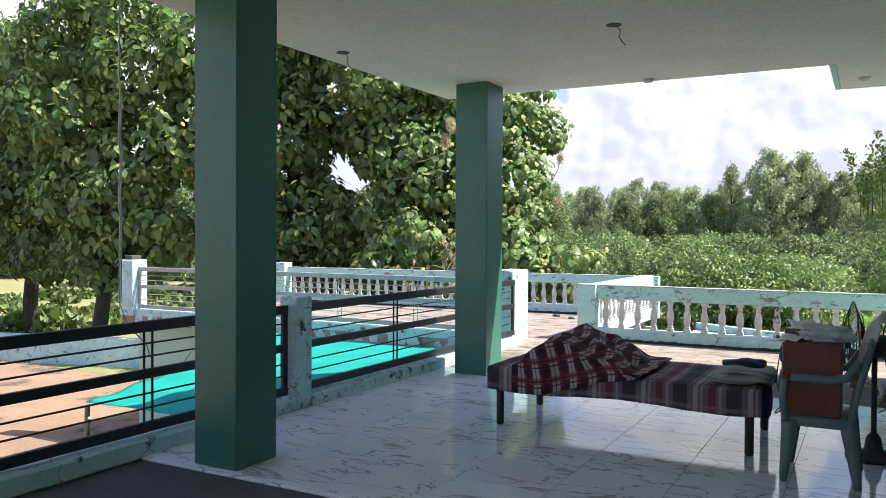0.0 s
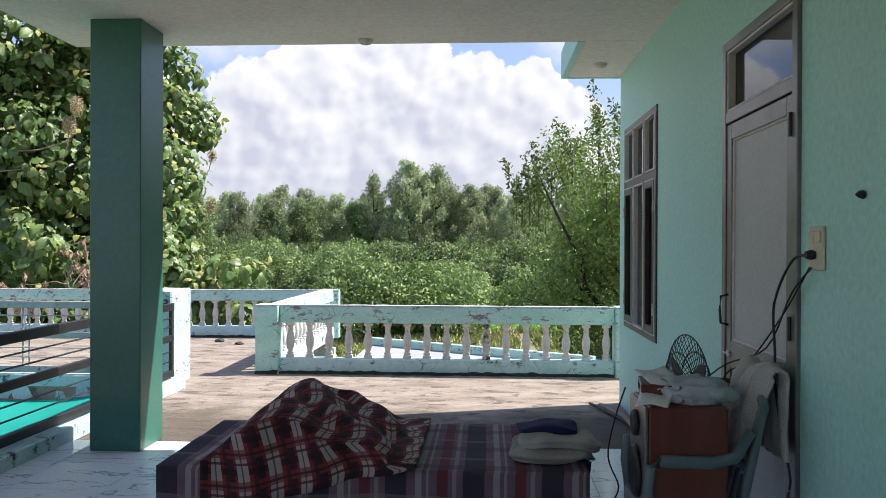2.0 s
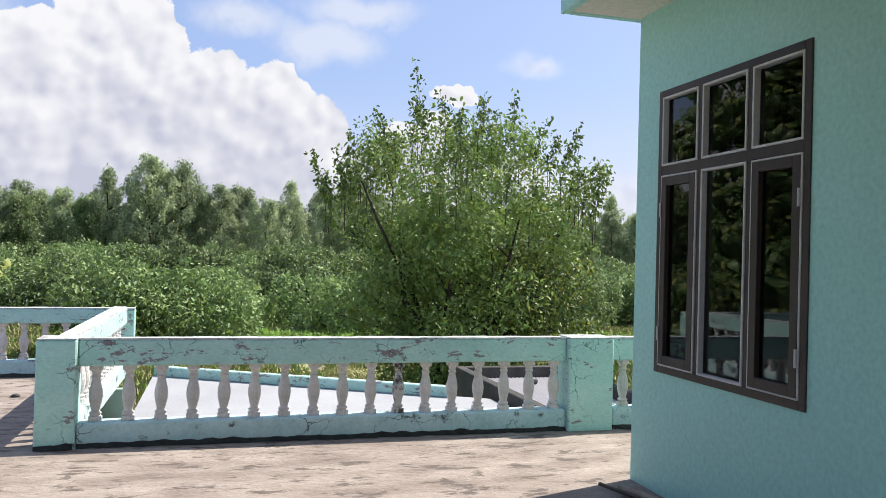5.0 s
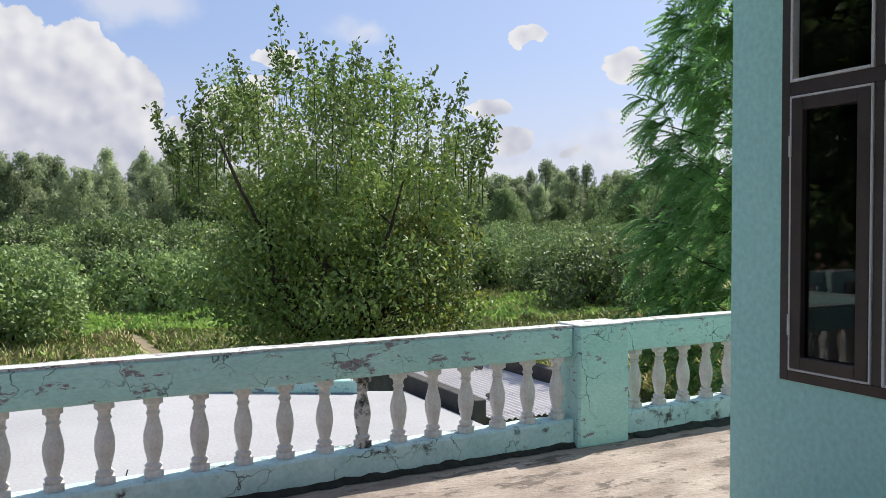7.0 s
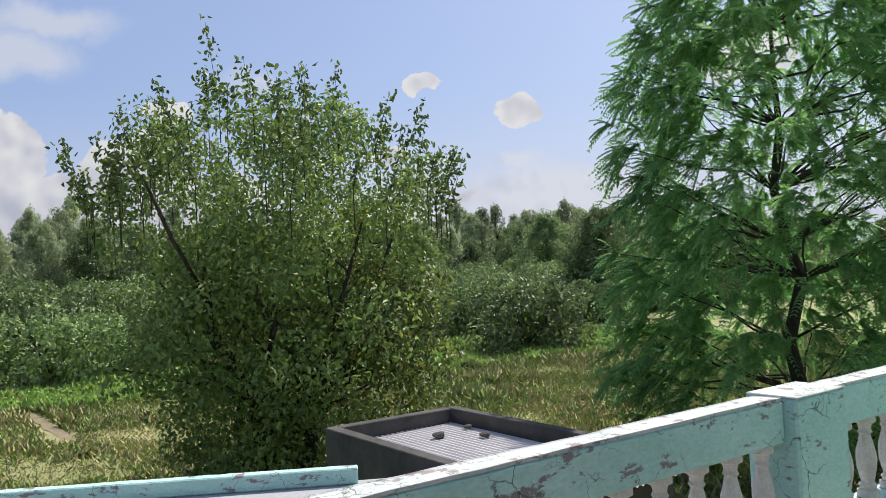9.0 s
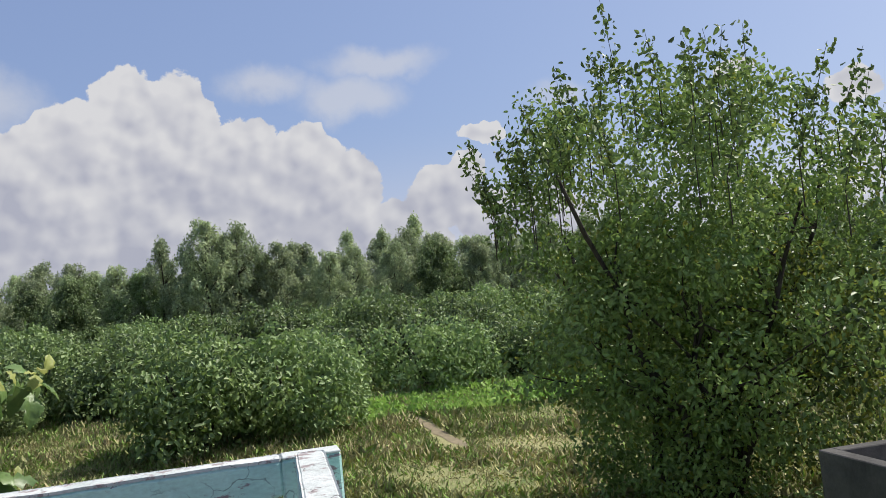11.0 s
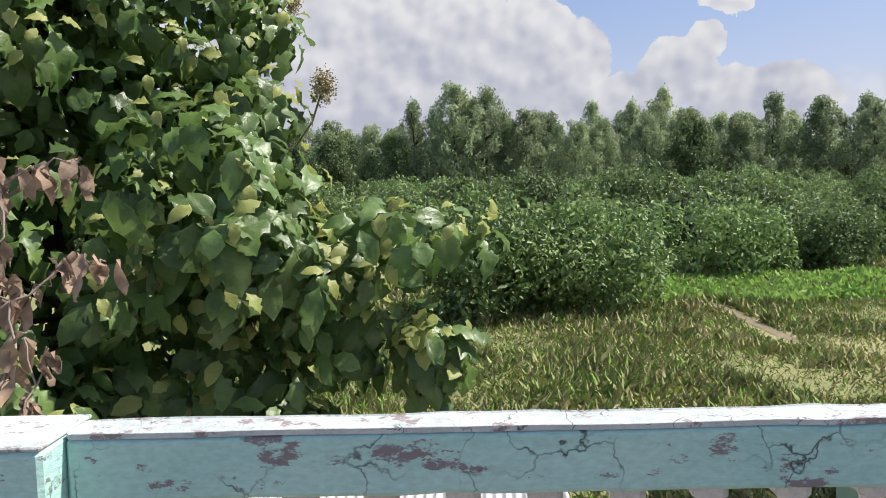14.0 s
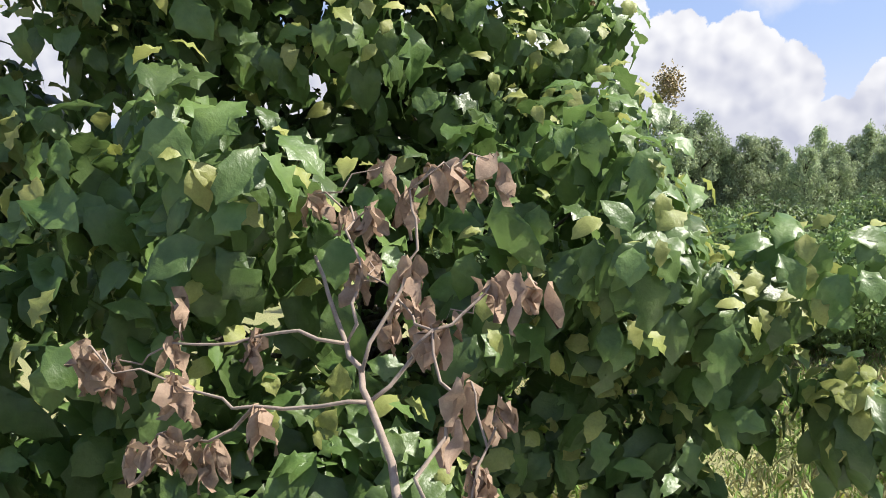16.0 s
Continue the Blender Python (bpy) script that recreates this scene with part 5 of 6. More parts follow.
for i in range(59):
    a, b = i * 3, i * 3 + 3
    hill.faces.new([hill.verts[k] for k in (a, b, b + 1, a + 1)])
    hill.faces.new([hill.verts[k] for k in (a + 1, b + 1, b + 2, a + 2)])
setting("backdrop_hills", hill, M_HILL, "horizon hills with blue haze in their colour", "backdrop")


# -- grass and crop --
def blades(name, n, x0, x1, y0, y1, h, material, seed, label, avoid=(), tuft=0):
    rng = np.random.RandomState(seed)
    x, y = x0 + (x1 - x0) * rng.rand(n), y0 + (y1 - y0) * rng.rand(n)
    if tuft:
        m = max(1, n // tuft)
        pick = rng.randint(m, size=n)
        spread = 0.10 + 0.16 * rng.rand(m)
        x, y = x[:m][pick] + rng.normal(size=n) * spread[pick], y[:m][pick] + rng.normal(size=n) * spread[pick]
    patch = np.sin(x * 0.9 + 1.3 * np.sin(y * 0.41)) * np.cos(y * 0.7 + 1.1 * np.sin(x * 0.53)) * 0.5 + 0.5
    hh = h * (0.5 + rng.rand(n)) * (0.5 + 0.9 * patch)
    keep = np.ones(n, bool)
    for a in avoid:
        keep &= ~((x > a[0]) & (x < a[1]) & (y > a[2]) & (y < a[3]))
    x, y, hh = x[keep], y[keep], hh[keep]
    t = np.stack([rng.normal(size=len(x)) * 0.75, rng.normal(size=len(x)) * 0.75, np.ones(len(x))], 1)
    c = np.stack([x, y, GROUND_Z + hh * 0.45], 1)
    me = leaves_mesh(name, c, rand_dirs(rng, len(x)), t, hh, 0.02 if material is M_GRASS else 0.6, material, shape="kite", second=M_CROP if material is M_GRASS else None, second_share=0.3)
    return tagged(part(name, me, None, None), label, "grass", "", "stuff")


HOLES = ((-3.8, 1.2, 11.5, 18.9), (1.2, 3.3, 14.4, 18.3), (0.08, 0.62, 30.5, 37.0))
path = bmesh.new()
prev = None
for k in range(13):
    u = k / 12
    cx, cy = 0.2 + 0.42 * u + 0.05 * math.sin(u * 7), 37.0 - 6.5 * u
    row = [path.verts.new((cx + sx * (0.15 + 0.04 * math.sin(k * 2.1)), cy, GROUND_Z + 0.06)) for sx in (-1, 1)]
    if prev:
        path.faces.new((prev[0], prev[1], row[1], row[0]))
    prev = row
setting("path", path, M_PATH, "narrow trodden earth path between crops", "path")
blades("grass", 330000, -14, 30, 15.5, 50, 0.24, M_GRASS, 1, "tall dry yellow-green grass below the terrace", HOLES)
blades("grass", 60000, -14, 30, 15.5, 50, 0.32, M_GRASS, 11, "tufts of taller grass below the terrace", HOLES, 60)
blades("weeds", 26000, -12, 28, 16, 46, 0.15, M_LEAF, 7, "low green weeds among the grass", HOLES, 24)
blades("weeds", 16000, -10, 26, 16, 40, 0.15, M_LEAFY, 2, "yellowing broad weeds among the grass", HOLES, 20)
blades("weeds", 9000, -10, 20, 16, 34, 0.10, M_DEADLEAF, 8, "dry reddish seed heads among the grass", HOLES, 14)
blades("weeds", 14000, -46, -25, 16, 40, 0.5, M_LEAF, 9, "rank green weeds beyond the yard wall", (), 60)
blades("crop", 9000, -1.5, 12, 36.5, 43, 0.3, M_CROP, 3, "bright green low crop rows", HOLES)
blades("crop", 7000, 10, 30, 33, 42, 0.3, M_CROP, 4, "bright green low crop by the orchard")


# ---- iron railings round the well ----
def railing(name, label, axis, line, a0, a1, posts, colour=None):
    """Black iron railing: three flat bars, thin rods between, paired uprights."""
    r = thing(name, label, "railing", "iron railings round the well", "structure")
    c = colour or M_IRON

    def bar(lo, hi, thick, nm):
        s = ((a0, line - thick, lo), (a1, line + thick, hi)) if axis == "x" else ((line - thick, a0, lo), (line + thick, a1, hi))
        part(nm, box(*s, 0.004), c, r)
    bar(0.81, 0.885, 0.022, "top_rail")
    bar(0.49, 0.555, 0.018, "middle_rail")
    bar(0.12, 0.19, 0.02, "bottom_rail")
    for z in (0.285, 0.385, 0.64, 0.73):
        pts = [(a0, line, z), (a1, line, z)] if axis == "x" else [(line, a0, z), (line, a1, z)]
        part("rod", tube(pts, 0.007, 6), c, r)
    for a in posts:
        for d in (-0.035, 0.035):
            p0, p1 = ((a + d, line, 0.19), (a + d, line, 0.81)) if axis == "x" else ((line, a + d, 0.19), (line, a + d, 0.81))
            part("upright", tube([p0, p1], 0.009, 6), c, r)
    for a in (a0 + 0.03, a1 - 0.03):
        s = ((a - 0.03, line - 0.016, 0.12), (a + 0.03, line + 0.016, 0.87)) if axis == "x" else ((line - 0.016, a - 0.03, 0.12), (line + 0.016, a + 0.03, 0.87))
        part("end_post", box(*s, 0.003), c, r)


railing("railing_south", "black iron railing with flat bars and thin rods", "y", -4.54, -2.9, 5.48, (-1.5, 0.3, 2.2, 4.02))
railing("railing_middle", "black iron railing beside the green pillar", "y", -4.54, 5.72, 10.30, (7.22, 8.8))
railing("railing_north", "grey iron railing across the end of the well", "x", 10.45, -12.2, -4.9, (-10.5, -9.0, -7.6, -6.2), M_GREYIRON)


def plaster_pier(x0, x1, y0, y1, z1, label):
    p = part("plaster_pier", rough_edges(box((x0, y0, -0.02), (x1, y1, z1), 0.015), 0.006, 4), M_CURB, None)
    tagged(p, label, "pier", "piers of the well railing", "structure")


plaster_pier(-4.64, -4.44, 5.50, 5.71, 0.955, "pale blue plastered railing pier")
plaster_pier(-4.86, -4.58, 10.36, 10.92, 1.01, "sunlit whitish railing pier with flaking paint")
plaster_pier(-12.55, -12.2, 10.3, 10.65, 1.02, "pale blue pier at the terrace end")
bk = box((-12.48, 10.36, 1.02), (-12.28, 10.58, 1.10), 0.008)
tagged(part("brick", bk, M_OLDCONC, None), "loose brick lying on the pier", "brick")
setting("curb_south", worn_bar((-4.66, -2.9, -0.02), (-4.42, 5.40, 0.105), M_CURB, 61), M_CURB, "flaking pale blue kerb under the railing", "curb")
setting("curb_middle", worn_bar((-4.66, 5.70, -0.02), (-4.42, 10.36, 0.105), M_CURB, 64), M_CURB, "mossy flaking kerb under the railing", "curb")
setting("curb_north", worn_bar((-12.2, 10.36, -0.16), (-4.86, 10.56, 0.105), M_CURB, 67), M_CURB, "mossy kerb across the well", "curb")


def moss(axis, line, a0, a1, seed, width=0.05):
    """An uneven, slightly raised black strip where the floor meets a kerb."""
    bm = bmesh.new()
    prev = None
    n = int((a1 - a0) / 0.05)
    for k in range(n + 1):
        a = a0 + (a1 - a0) * k / n
        w = width * (0.45 + 0.9 * abs(noise.noise((a * 3, seed, 0))) + 0.5 * noise.noise((a * 11, seed, 4)))
        h = 0.02 + 0.03 * abs(noise.noise((a * 6, seed, 8)))
        pts = [(0, -0.012), (0, h), (-0.006, h), (-w, -0.008)]
        row = [bm.verts.new((a, line + p, z) if axis == "x" else (line + p, a, z)) for p, z in pts]
        if prev:
            for i in range(3):
                bm.faces.new((prev[i], prev[i + 1], row[i + 1], row[i]))
        prev = row
    return tagged(part("moss_line", bm, M_FOOTLINE, None), "uneven black strip along the kerb's foot", "moss", "moss along the kerbs", "structure")


moss("x", 11.368, -3.69, 0.19, 2.0)
moss("x", 11.368, 0.64, 5.8, 5.0, 0.09)
moss("x", 11.322, -3.97, -3.71, 7.0)
moss("x", 14.838, -7.35, -3.96, 9.0, 0.08).matrix_world = TURN
moss("x", 14.838, -12.0, -7.65, 11.0, 0.08).matrix_world = TURN


# ---- cloth over the well ----
def sheet_mesh(fn, nu, nv, thick=0.004):
    """A cloth of nu by nv cells from fn(u, v), with a little thickness and metre coordinates for its weave."""
    bm = bmesh.new()
    uvl = bm.loops.layers.uv.new("cloth")
    g = [[Vector(fn(i / nu, j / nv)) for j in range(nv + 1)] for i in range(nu + 1)]
    su = [[0.0] * (nv + 1) for _ in range(nu + 1)]
    sv = [[0.0] * (nv + 1) for _ in range(nu + 1)]
    for i in range(nu + 1):
        for j in range(nv + 1):
            if i:
                su[i][j] = su[i - 1][j] + (g[i][j] - g[i - 1][j]).length
            if j:
                sv[i][j] = sv[i][j - 1] + (g[i][j] - g[i][j - 1]).length
    vs = [[bm.verts.new(p) for p in row] for row in g]
    for i in range(nu):
        for j in range(nv):
            f = bm.faces.new((vs[i][j], vs[i + 1][j], vs[i + 1][j + 1], vs[i][j + 1]))
            for lp, (a, b) in zip(f.loops, ((i, j), (i + 1, j), (i + 1, j + 1), (i, j + 1))):
                lp[uvl].uv = (su[a][b], sv[a][b])
    bm.normal_update()
    res = bmesh.ops.solidify(bm, geom=bm.faces[:], thickness=thick)
    return bm


def net_fn(u, v):
    x, y = -4.72 - 3.5 * u - 0.6 * u * v, 5.85 + 0.45 * u + (4.45 - 0.45 * u) * v
    z = 0.0 - 0.5 * u * (1 - 0.85 * v) - 0.12 * math.sin(math.pi * u) + 0.05 * noise.noise((x * 0.8, y * 0.6, 0)) + 0.02 * math.sin(y * 9 + x * 3) * u
    return (x, y, z)


tagged(part("shade_net", sheet_mesh(net_fn, 36, 36), M_TEALCLOTH, None, "", True), "bright teal shade net stretched over the well", "shade net")


stick = tube([(-8.25, 6.3, GROUND_Z + 0.02), (-8.22, 6.33, -0.52)], 0.03, 6)
tube([(-8.23, 6.32, -0.9), (-7.95, 6.15, -0.6)], 0.02, 6, stick)
tagged(part("prop_stick", stick, M_DEADTWIG, None), "forked wooden stick propping the net", "stick")
wallp = rough_edges(worn_bar((-34, -0.15, -0.1), (0, 0.15, 0.85), M_CURB, 71), 0.01, 2)
w = setting("wall_yard", wallp, M_CURB, "low blackened pale blue yard wall", "wall")
w.matrix_world = pose(-14.0, 17.5, GROUND_Z, 0, 0, 14)


# ---- the rope hanging at the porch edge ----
rp = [(-4.63 + 0.006 * math.sin(k * 1.7), 3.86 + 0.005 * math.cos(k * 2.3), 3.118 - k * 0.14) for k in range(16)]
rope = tube(rp, 0.006, 5)
tube([(a + 0.012, b + 0.004, c) for a, b, c in rp[5:]], 0.005, 5, rope)
tube([rp[-1], (-4.6, 3.9, 0.86), (-4.56, 4.02, 0.72), (-4.56, 4.1, 0.52), (-4.55, 4.3, 0.5), (-4.55, 4.42, 0.62)], 0.005, 5, rope)
tagged(part("rope", rope, M_ROPE, None), "pale nylon rope hanging from the slab and tied to the railing", "rope")


# ---- bed ----
BX0, BX1, BY0, BY1, BZ = -2.79, -0.84, 5.86, 6.80, 0.455


def bed():
    b = thing("cot", "dark wooden cot with a striped plaid sheet", "bed", at=((BX0 + BX1) / 2, (BY0 + BY1) / 2, 0))
    hx, hy = (BX1 - BX0) / 2, (BY1 - BY0) / 2
    for sx in (-1, 1):
        for sy in (-1, 1):
            prof = [(0.026, 0), (0.03, 0.01), (0.031, 0.25), (0.034, 0.27), (0.031, 0.29), (0.034, 0.39), (0.036, 0.445)]
            part("leg", lathe(prof, 10, at=(sx * (hx - 0.05), sy * (hy - 0.05), 0)), M_WOODLEG, b, "", True)
    for sy in (-1, 1):
        part("side_rail", box((-hx + 0.085, sy * (hy - 0.05) - 0.025, 0.355), (hx - 0.085, sy * (hy - 0.05) + 0.025, 0.435), 0.01), M_WOODLEG, b)
    for sx in (-1, 1):
        part("end_rail", box((sx * (hx - 0.05) - 0.025, -hy + 0.085, 0.355), (sx * (hx - 0.05) + 0.025, hy - 0.085, 0.435), 0.01), M_WOODLEG, b)
    part("webbing", box((-hx + 0.03, -hy + 0.03, 0.392), (hx - 0.03, hy - 0.03, 0.405), 0.004), M_GREYCLOTH, b)


bed()


def sheet_fn(u, v):
    """Lies on the cot and hangs over both long sides."""
    x = BX0 - 0.03 + (BX1 - BX0 + 0.06) * u
    drop_f = 0.17 + 0.015 * math.sin(u * 9)
    total = drop_f + 0.98 + 0.1
    s = v * total
    wv = 0.006 * math.sin(u * 40) + 0.008 * noise.noise((x * 4, v * 5, 0))
    if s < drop_f:
        return (x, BY0 - 0.025 + wv, BZ - drop_f + s)
    if s < drop_f + 0.98:
        y = BY0 - 0.02 + (s - drop_f)
        sag = 0.012 * math.sin(math.pi * (s - drop_f) / 0.98) * math.sin(math.pi * u)
        return (x, y, BZ + 0.006 + 0.006 * noise.noise((x * 5, y * 5, 1)) - sag)
    return (x, BY0 + 0.965 - wv, BZ - (s - drop_f - 0.98))


tagged(part("bedsheet", sheet_mesh(sheet_fn, 60, 44), M_SHEET, None, "", True), "faded purple and grey striped sheet spread over the cot", "bedsheet")


def heap_h(x, y):
    """Height of the rumpled quilt over the cot."""
    cx, cy = -2.22, 6.30
    d = math.hypot((x - cx) / 0.62, (y - cy) / 0.55)
    ridge = math.exp(-((x - cx + 0.15 * (y - cy)) / 0.33) ** 2 - ((y - 6.36) / 0.33) ** 2)
    e = x - cx
    slope = (0.28 - 0.36 * e) * min(1, max(0, (0.56 - e) * 6)) if e > 0 else 0.28 * (1 - (min(1, -e / 0.36)) ** 2)
    side = min(1, max(0, (1 - abs(y - cy) / 0.56) * 3.2)) ** 0.7
    h = max(0, slope) * side * (0.75 + 0.25 * ridge)
    folds = 0.028 * math.sin(14 * (x * 0.8 + y) + 3 * noise.noise((x * 3, y * 3, 0))) + 0.03 * noise.noise((x * 6, y * 6, 3))
    return max(0.03, h + folds * (1 if h > 0.04 else 0.4))


def quilt_fn(u, v):
    x, y = -2.60 + 1.0 * u, 5.82 + 0.96 * v
    z = BZ + 0.01 + heap_h(x, y)
    if v < 0.16:
        y = 5.81 + 0.02 * math.sin(u * 20)
        z = BZ + 0.02 + heap_h(x, 5.98) * (v / 0.16) - 0.20 * (1 - v / 0.16) * (0.7 + 0.3 * math.sin(u * 5 + 1)) * min(1, (1 - u) * 2.4)
    return (x, y, z)


tagged(part("quilt", sheet_mesh(quilt_fn, 70, 60, 0.012), M_QUILT, None, "", True), "rumpled red and black checked quilt heaped on the cot", "quilt")


def fold_mesh(cx, cy, w, d, h, seed):
    """A soft bundle: rounded plan, slumped rim, creased folds round its sides."""
    bm = bmesh.new()
    bmesh.ops.create_uvsphere(bm, u_segments=40, v_segments=20, radius=1)
    for v in bm.verts:
        x, y, z = v.co
        sx, sy = math.copysign(abs(x) ** 0.6, x), math.copysign(abs(y) ** 0.6, y)
        crease = 1 + 0.035 * math.sin(z * 9 + seed + 2 * x)
        v.co = (sx * w * 0.5 * crease, sy * d * 0.5 * crease, h * (0.5 + 0.5 * math.copysign(abs(z) ** 0.7, z)))
    for v in bm.verts:
        v.co += noise.noise_vector(v.co * 7 + Vector((seed, 0, 0))) * 0.034
        v.co.z = max(v.co.z, 0.0) - 0.1 * max(0, abs(v.co.x) - w * 0.3)
    for v in bm.verts:
        v.co.z = max(v.co.z, 0.002)
    return bm


o = tagged(part("folded_cloth", fold_mesh(0, 0, 0.40, 0.40, 0.07, 1), M_GREYCLOTH, None, "", True), "greige folded clothes on the cot's end", "clothes", "folded clothes on the cot")
o.location = (-0.96, 6.12, BZ + 0.010)
o = tagged(part("folded_cloth", fold_mesh(0, 0, 0.36, 0.32, 0.06, 4), M_GREYCLOTH, None, "", True), "second layer of greige folded clothes", "clothes", "folded clothes on the cot")
o.location = (-0.93, 6.10, BZ + 0.062)
o = tagged(part("folded_cloth", fold_mesh(0, 0, 0.32, 0.20, 0.06, 8), M_NAVY, None, "", True), "crumpled navy blue garment on folded clothes", "clothes", "folded clothes on the cot")
o.location = (-0.97, 6.24, BZ + 0.088)


def shawl_fn(u, v):
    x = -0.99 + 0.24 * u + 0.02 * math.sin(v * 9)
    if u < 0.5:
        return (x, 6.0 + 0.26 * v, BZ + 0.02 + 0.012 * math.sin(v * 14))
    return (-0.8 + 0.02 * math.sin(v * 17 + u * 4), 6.0 + 0.26 * v, BZ + 0.015 - (u - 0.5) * (0.5 - 0.12 * abs(v - 0.4)))


tagged(part("shawl", sheet_mesh(shawl_fn, 20, 16), M_NAVY, None, "", True), "dark cloth hanging over the cot's end", "shawl")


# ---- plastic chair with its load ----
def chair():
    c = thing("plastic_chair", "grey-green moulded plastic armchair facing away from the door", "chair", at=(-0.43, 5.66, 0))
    # faces -x; own space
    def leg(x, y, tx, ty, zt):
        bm = bmesh.new()
        rows = []
        for k in range(6):
            u = k / 5
            w = 0.026 + 0.03 * u
            px, py = x + (tx - x) * u, y + (ty - y) * u
            rows.append([bm.verts.new((px + a * w, py + b * w * 0.7, zt * u)) for a, b in ((-1, -1), (1, -1), (1, 1), (-1, 1))])
        for a, b in zip(rows, rows[1:]):
            for k in range(4):
                bm.faces.new((a[k], a[(k + 1) % 4], b[(k + 1) % 4], b[k]))
        bm.faces.new(rows[0][::-1]); bm.faces.new(rows[-1])
        bmesh.ops.bevel(bm, geom=bm.edges[:], offset=0.006, segments=2, affect="EDGES")
        return bm
    for sy in (-1, 1):
        part("leg", leg(-0.24, sy * 0.26, -0.2, sy * 0.22, 0.38), M_PLASTIC, c, "", True)
        part("leg", leg(0.24, sy * 0.25, 0.17, sy * 0.21, 0.38), M_PLASTIC, c, "", True)
        arm = bmesh.new()
        pts = [(-0.23, sy * 0.26, 0.37), (-0.25, sy * 0.275, 0.50), (-0.24, sy * 0.28, 0.60), (-0.19, sy * 0.28, 0.625), (0.05, sy * 0.275, 0.62), (0.16, sy * 0.265, 0.64), (0.24, sy * 0.245, 0.74)]
        tube(pts, 0.026, 8, arm)
        part("armrest", arm, M_PLASTIC, c, "", True)
    seat = box((-0.25, -0.25, 0.37), (0.22, 0.25, 0.40), 0.014, None, 2)
    box((-0.262, -0.255, 0.33), (-0.235, 0.255, 0.392), 0.01, seat)
    box((-0.235, -0.258, 0.335), (0.2, -0.236, 0.392), 0.008, seat)
    box((-0.235, 0.236, 0.335), (0.2, 0.258, 0.392), 0.008, seat)
    part("seat", seat, M_PLASTIC, c, "", True)
    back = bmesh.new()
    for sy in (-1, 1):
        tube([(0.19, sy * 0.235, 0.38), (0.24, sy * 0.24, 0.6), (0.31, sy * 0.215, 0.83)], 0.024, 8, back)
    tube([(0.31, -0.215, 0.83), (0.335, -0.1, 0.865), (0.34, 0, 0.875), (0.335, 0.1, 0.865), (0.31, 0.215, 0.83)], 0.024, 8, back)
    for k in range(-2, 3):
        tube([(0.195, k * 0.08, 0.39), (0.26, k * 0.082, 0.62), (0.335, k * 0.075, 0.86)], 0.016, 6, back)
    tube([(0.235, -0.24, 0.58), (0.25, 0, 0.6), (0.235, 0.24, 0.58)], 0.02, 6, back)
    part("backrest", back, M_PLASTIC, c, "", True)
    c.scale = (0.84, 0.92, 1.02)


chair()


def loudspeaker():
    s = thing("loudspeaker", "old red-brown wooden loudspeaker box standing on the chair", "loudspeaker", at=(-0.452, 5.59, 0.410))
    part("cabinet", box((-0.18, -0.17, 0), (0.13, 0.17, 0.44), 0.006), M_WOODBOX, s)
    part("front_baffle", box((-0.196, -0.165, 0.006), (-0.181, 0.165, 0.434), 0.004), M_DOORFRAME, s, "grey front board")
    for z, r in ((0.14, 0.11), (0.34, 0.055)):
        bm = lathe([(r, 0), (r, 0.012), (r * 0.86, 0.02), (r * 0.3, 0.006), (0.01, 0.012)], 20)
        bmesh.ops.transform(bm, matrix=pose(-0.197, 0, z, 0, -90, 0), verts=bm.verts)
        part("cone", bm, M_BLACKP, s, "round black speaker cone", True)


loudspeaker()


def blob_mesh(sx, sy, sz, amp, seed, sub=4):
    bm = bmesh.new()
    bmesh.ops.create_icosphere(bm, subdivisions=sub, radius=1)
    for v in bm.verts:
        n = noise.noise_vector(v.co * 2.2 + Vector((seed, 0, 0))) * amp + noise.noise_vector(v.co * 6 + Vector((0, seed, 0))) * amp * 0.4
        p = v.co + n
        v.co = Vector((p.x * sx, p.y * sy, max(p.z, -0.55) * sz))
    return bm


o = tagged(part("plastic_bag", blob_mesh(0.15, 0.13, 0.065, 0.32, 3), M_BAG, None, "", True), "crumpled milky plastic bag on the loudspeaker", "bag")
o.location = (-0.42, 5.57, 0.884)
def radio():
    r = thing("radio", "broken old radio with an open dial lying on the loudspeaker", "radio", at=(-0.555, 5.66, 0.852))
    part("case", frame_rect(-0.13, 0.11, 0.0, 0.064, 0.014, -0.07, 0.06, None, 0.004), M_WOODBOX, r)
    part("back_plate", box((0.03, -0.116, 0.014), (0.045, 0.096, 0.05), 0.003), M_BLACKP, r)
    part("dial_frame", frame_rect(-0.06, 0.04, 0.0145, 0.0495, 0.006, -0.064, -0.056, None, 0.001), M_BEAD, r, "pale metal dial frame")
    r.rotation_euler = (0, 0, radians(-8))


radio()


def paper(name, label, size, at, turn):
    def fn(u, v):
        x, y = (u - 0.5) * size[0], (v - 0.5) * size[1]
        return (x, y, 0.012 * math.sin(u * 4 + v * 2) + 0.006 * noise.noise((x * 20, y * 20, turn)))
    o = tagged(part(name, sheet_mesh(fn, 10, 10, 0.0015), M_PAPER, None, "", True), label, "paper", "papers on the loudspeaker")
    o.matrix_world = pose(*at, 14, -9, turn)


paper("paper_sheet", "white printed sheet lying on the radio", (0.15, 0.20), (-0.54, 5.64, 0.934), 18)
paper("paper_bag", "white paper bag hanging over the loudspeaker's edge", (0.13, 0.15), (-0.60, 5.48, 0.872), -24)


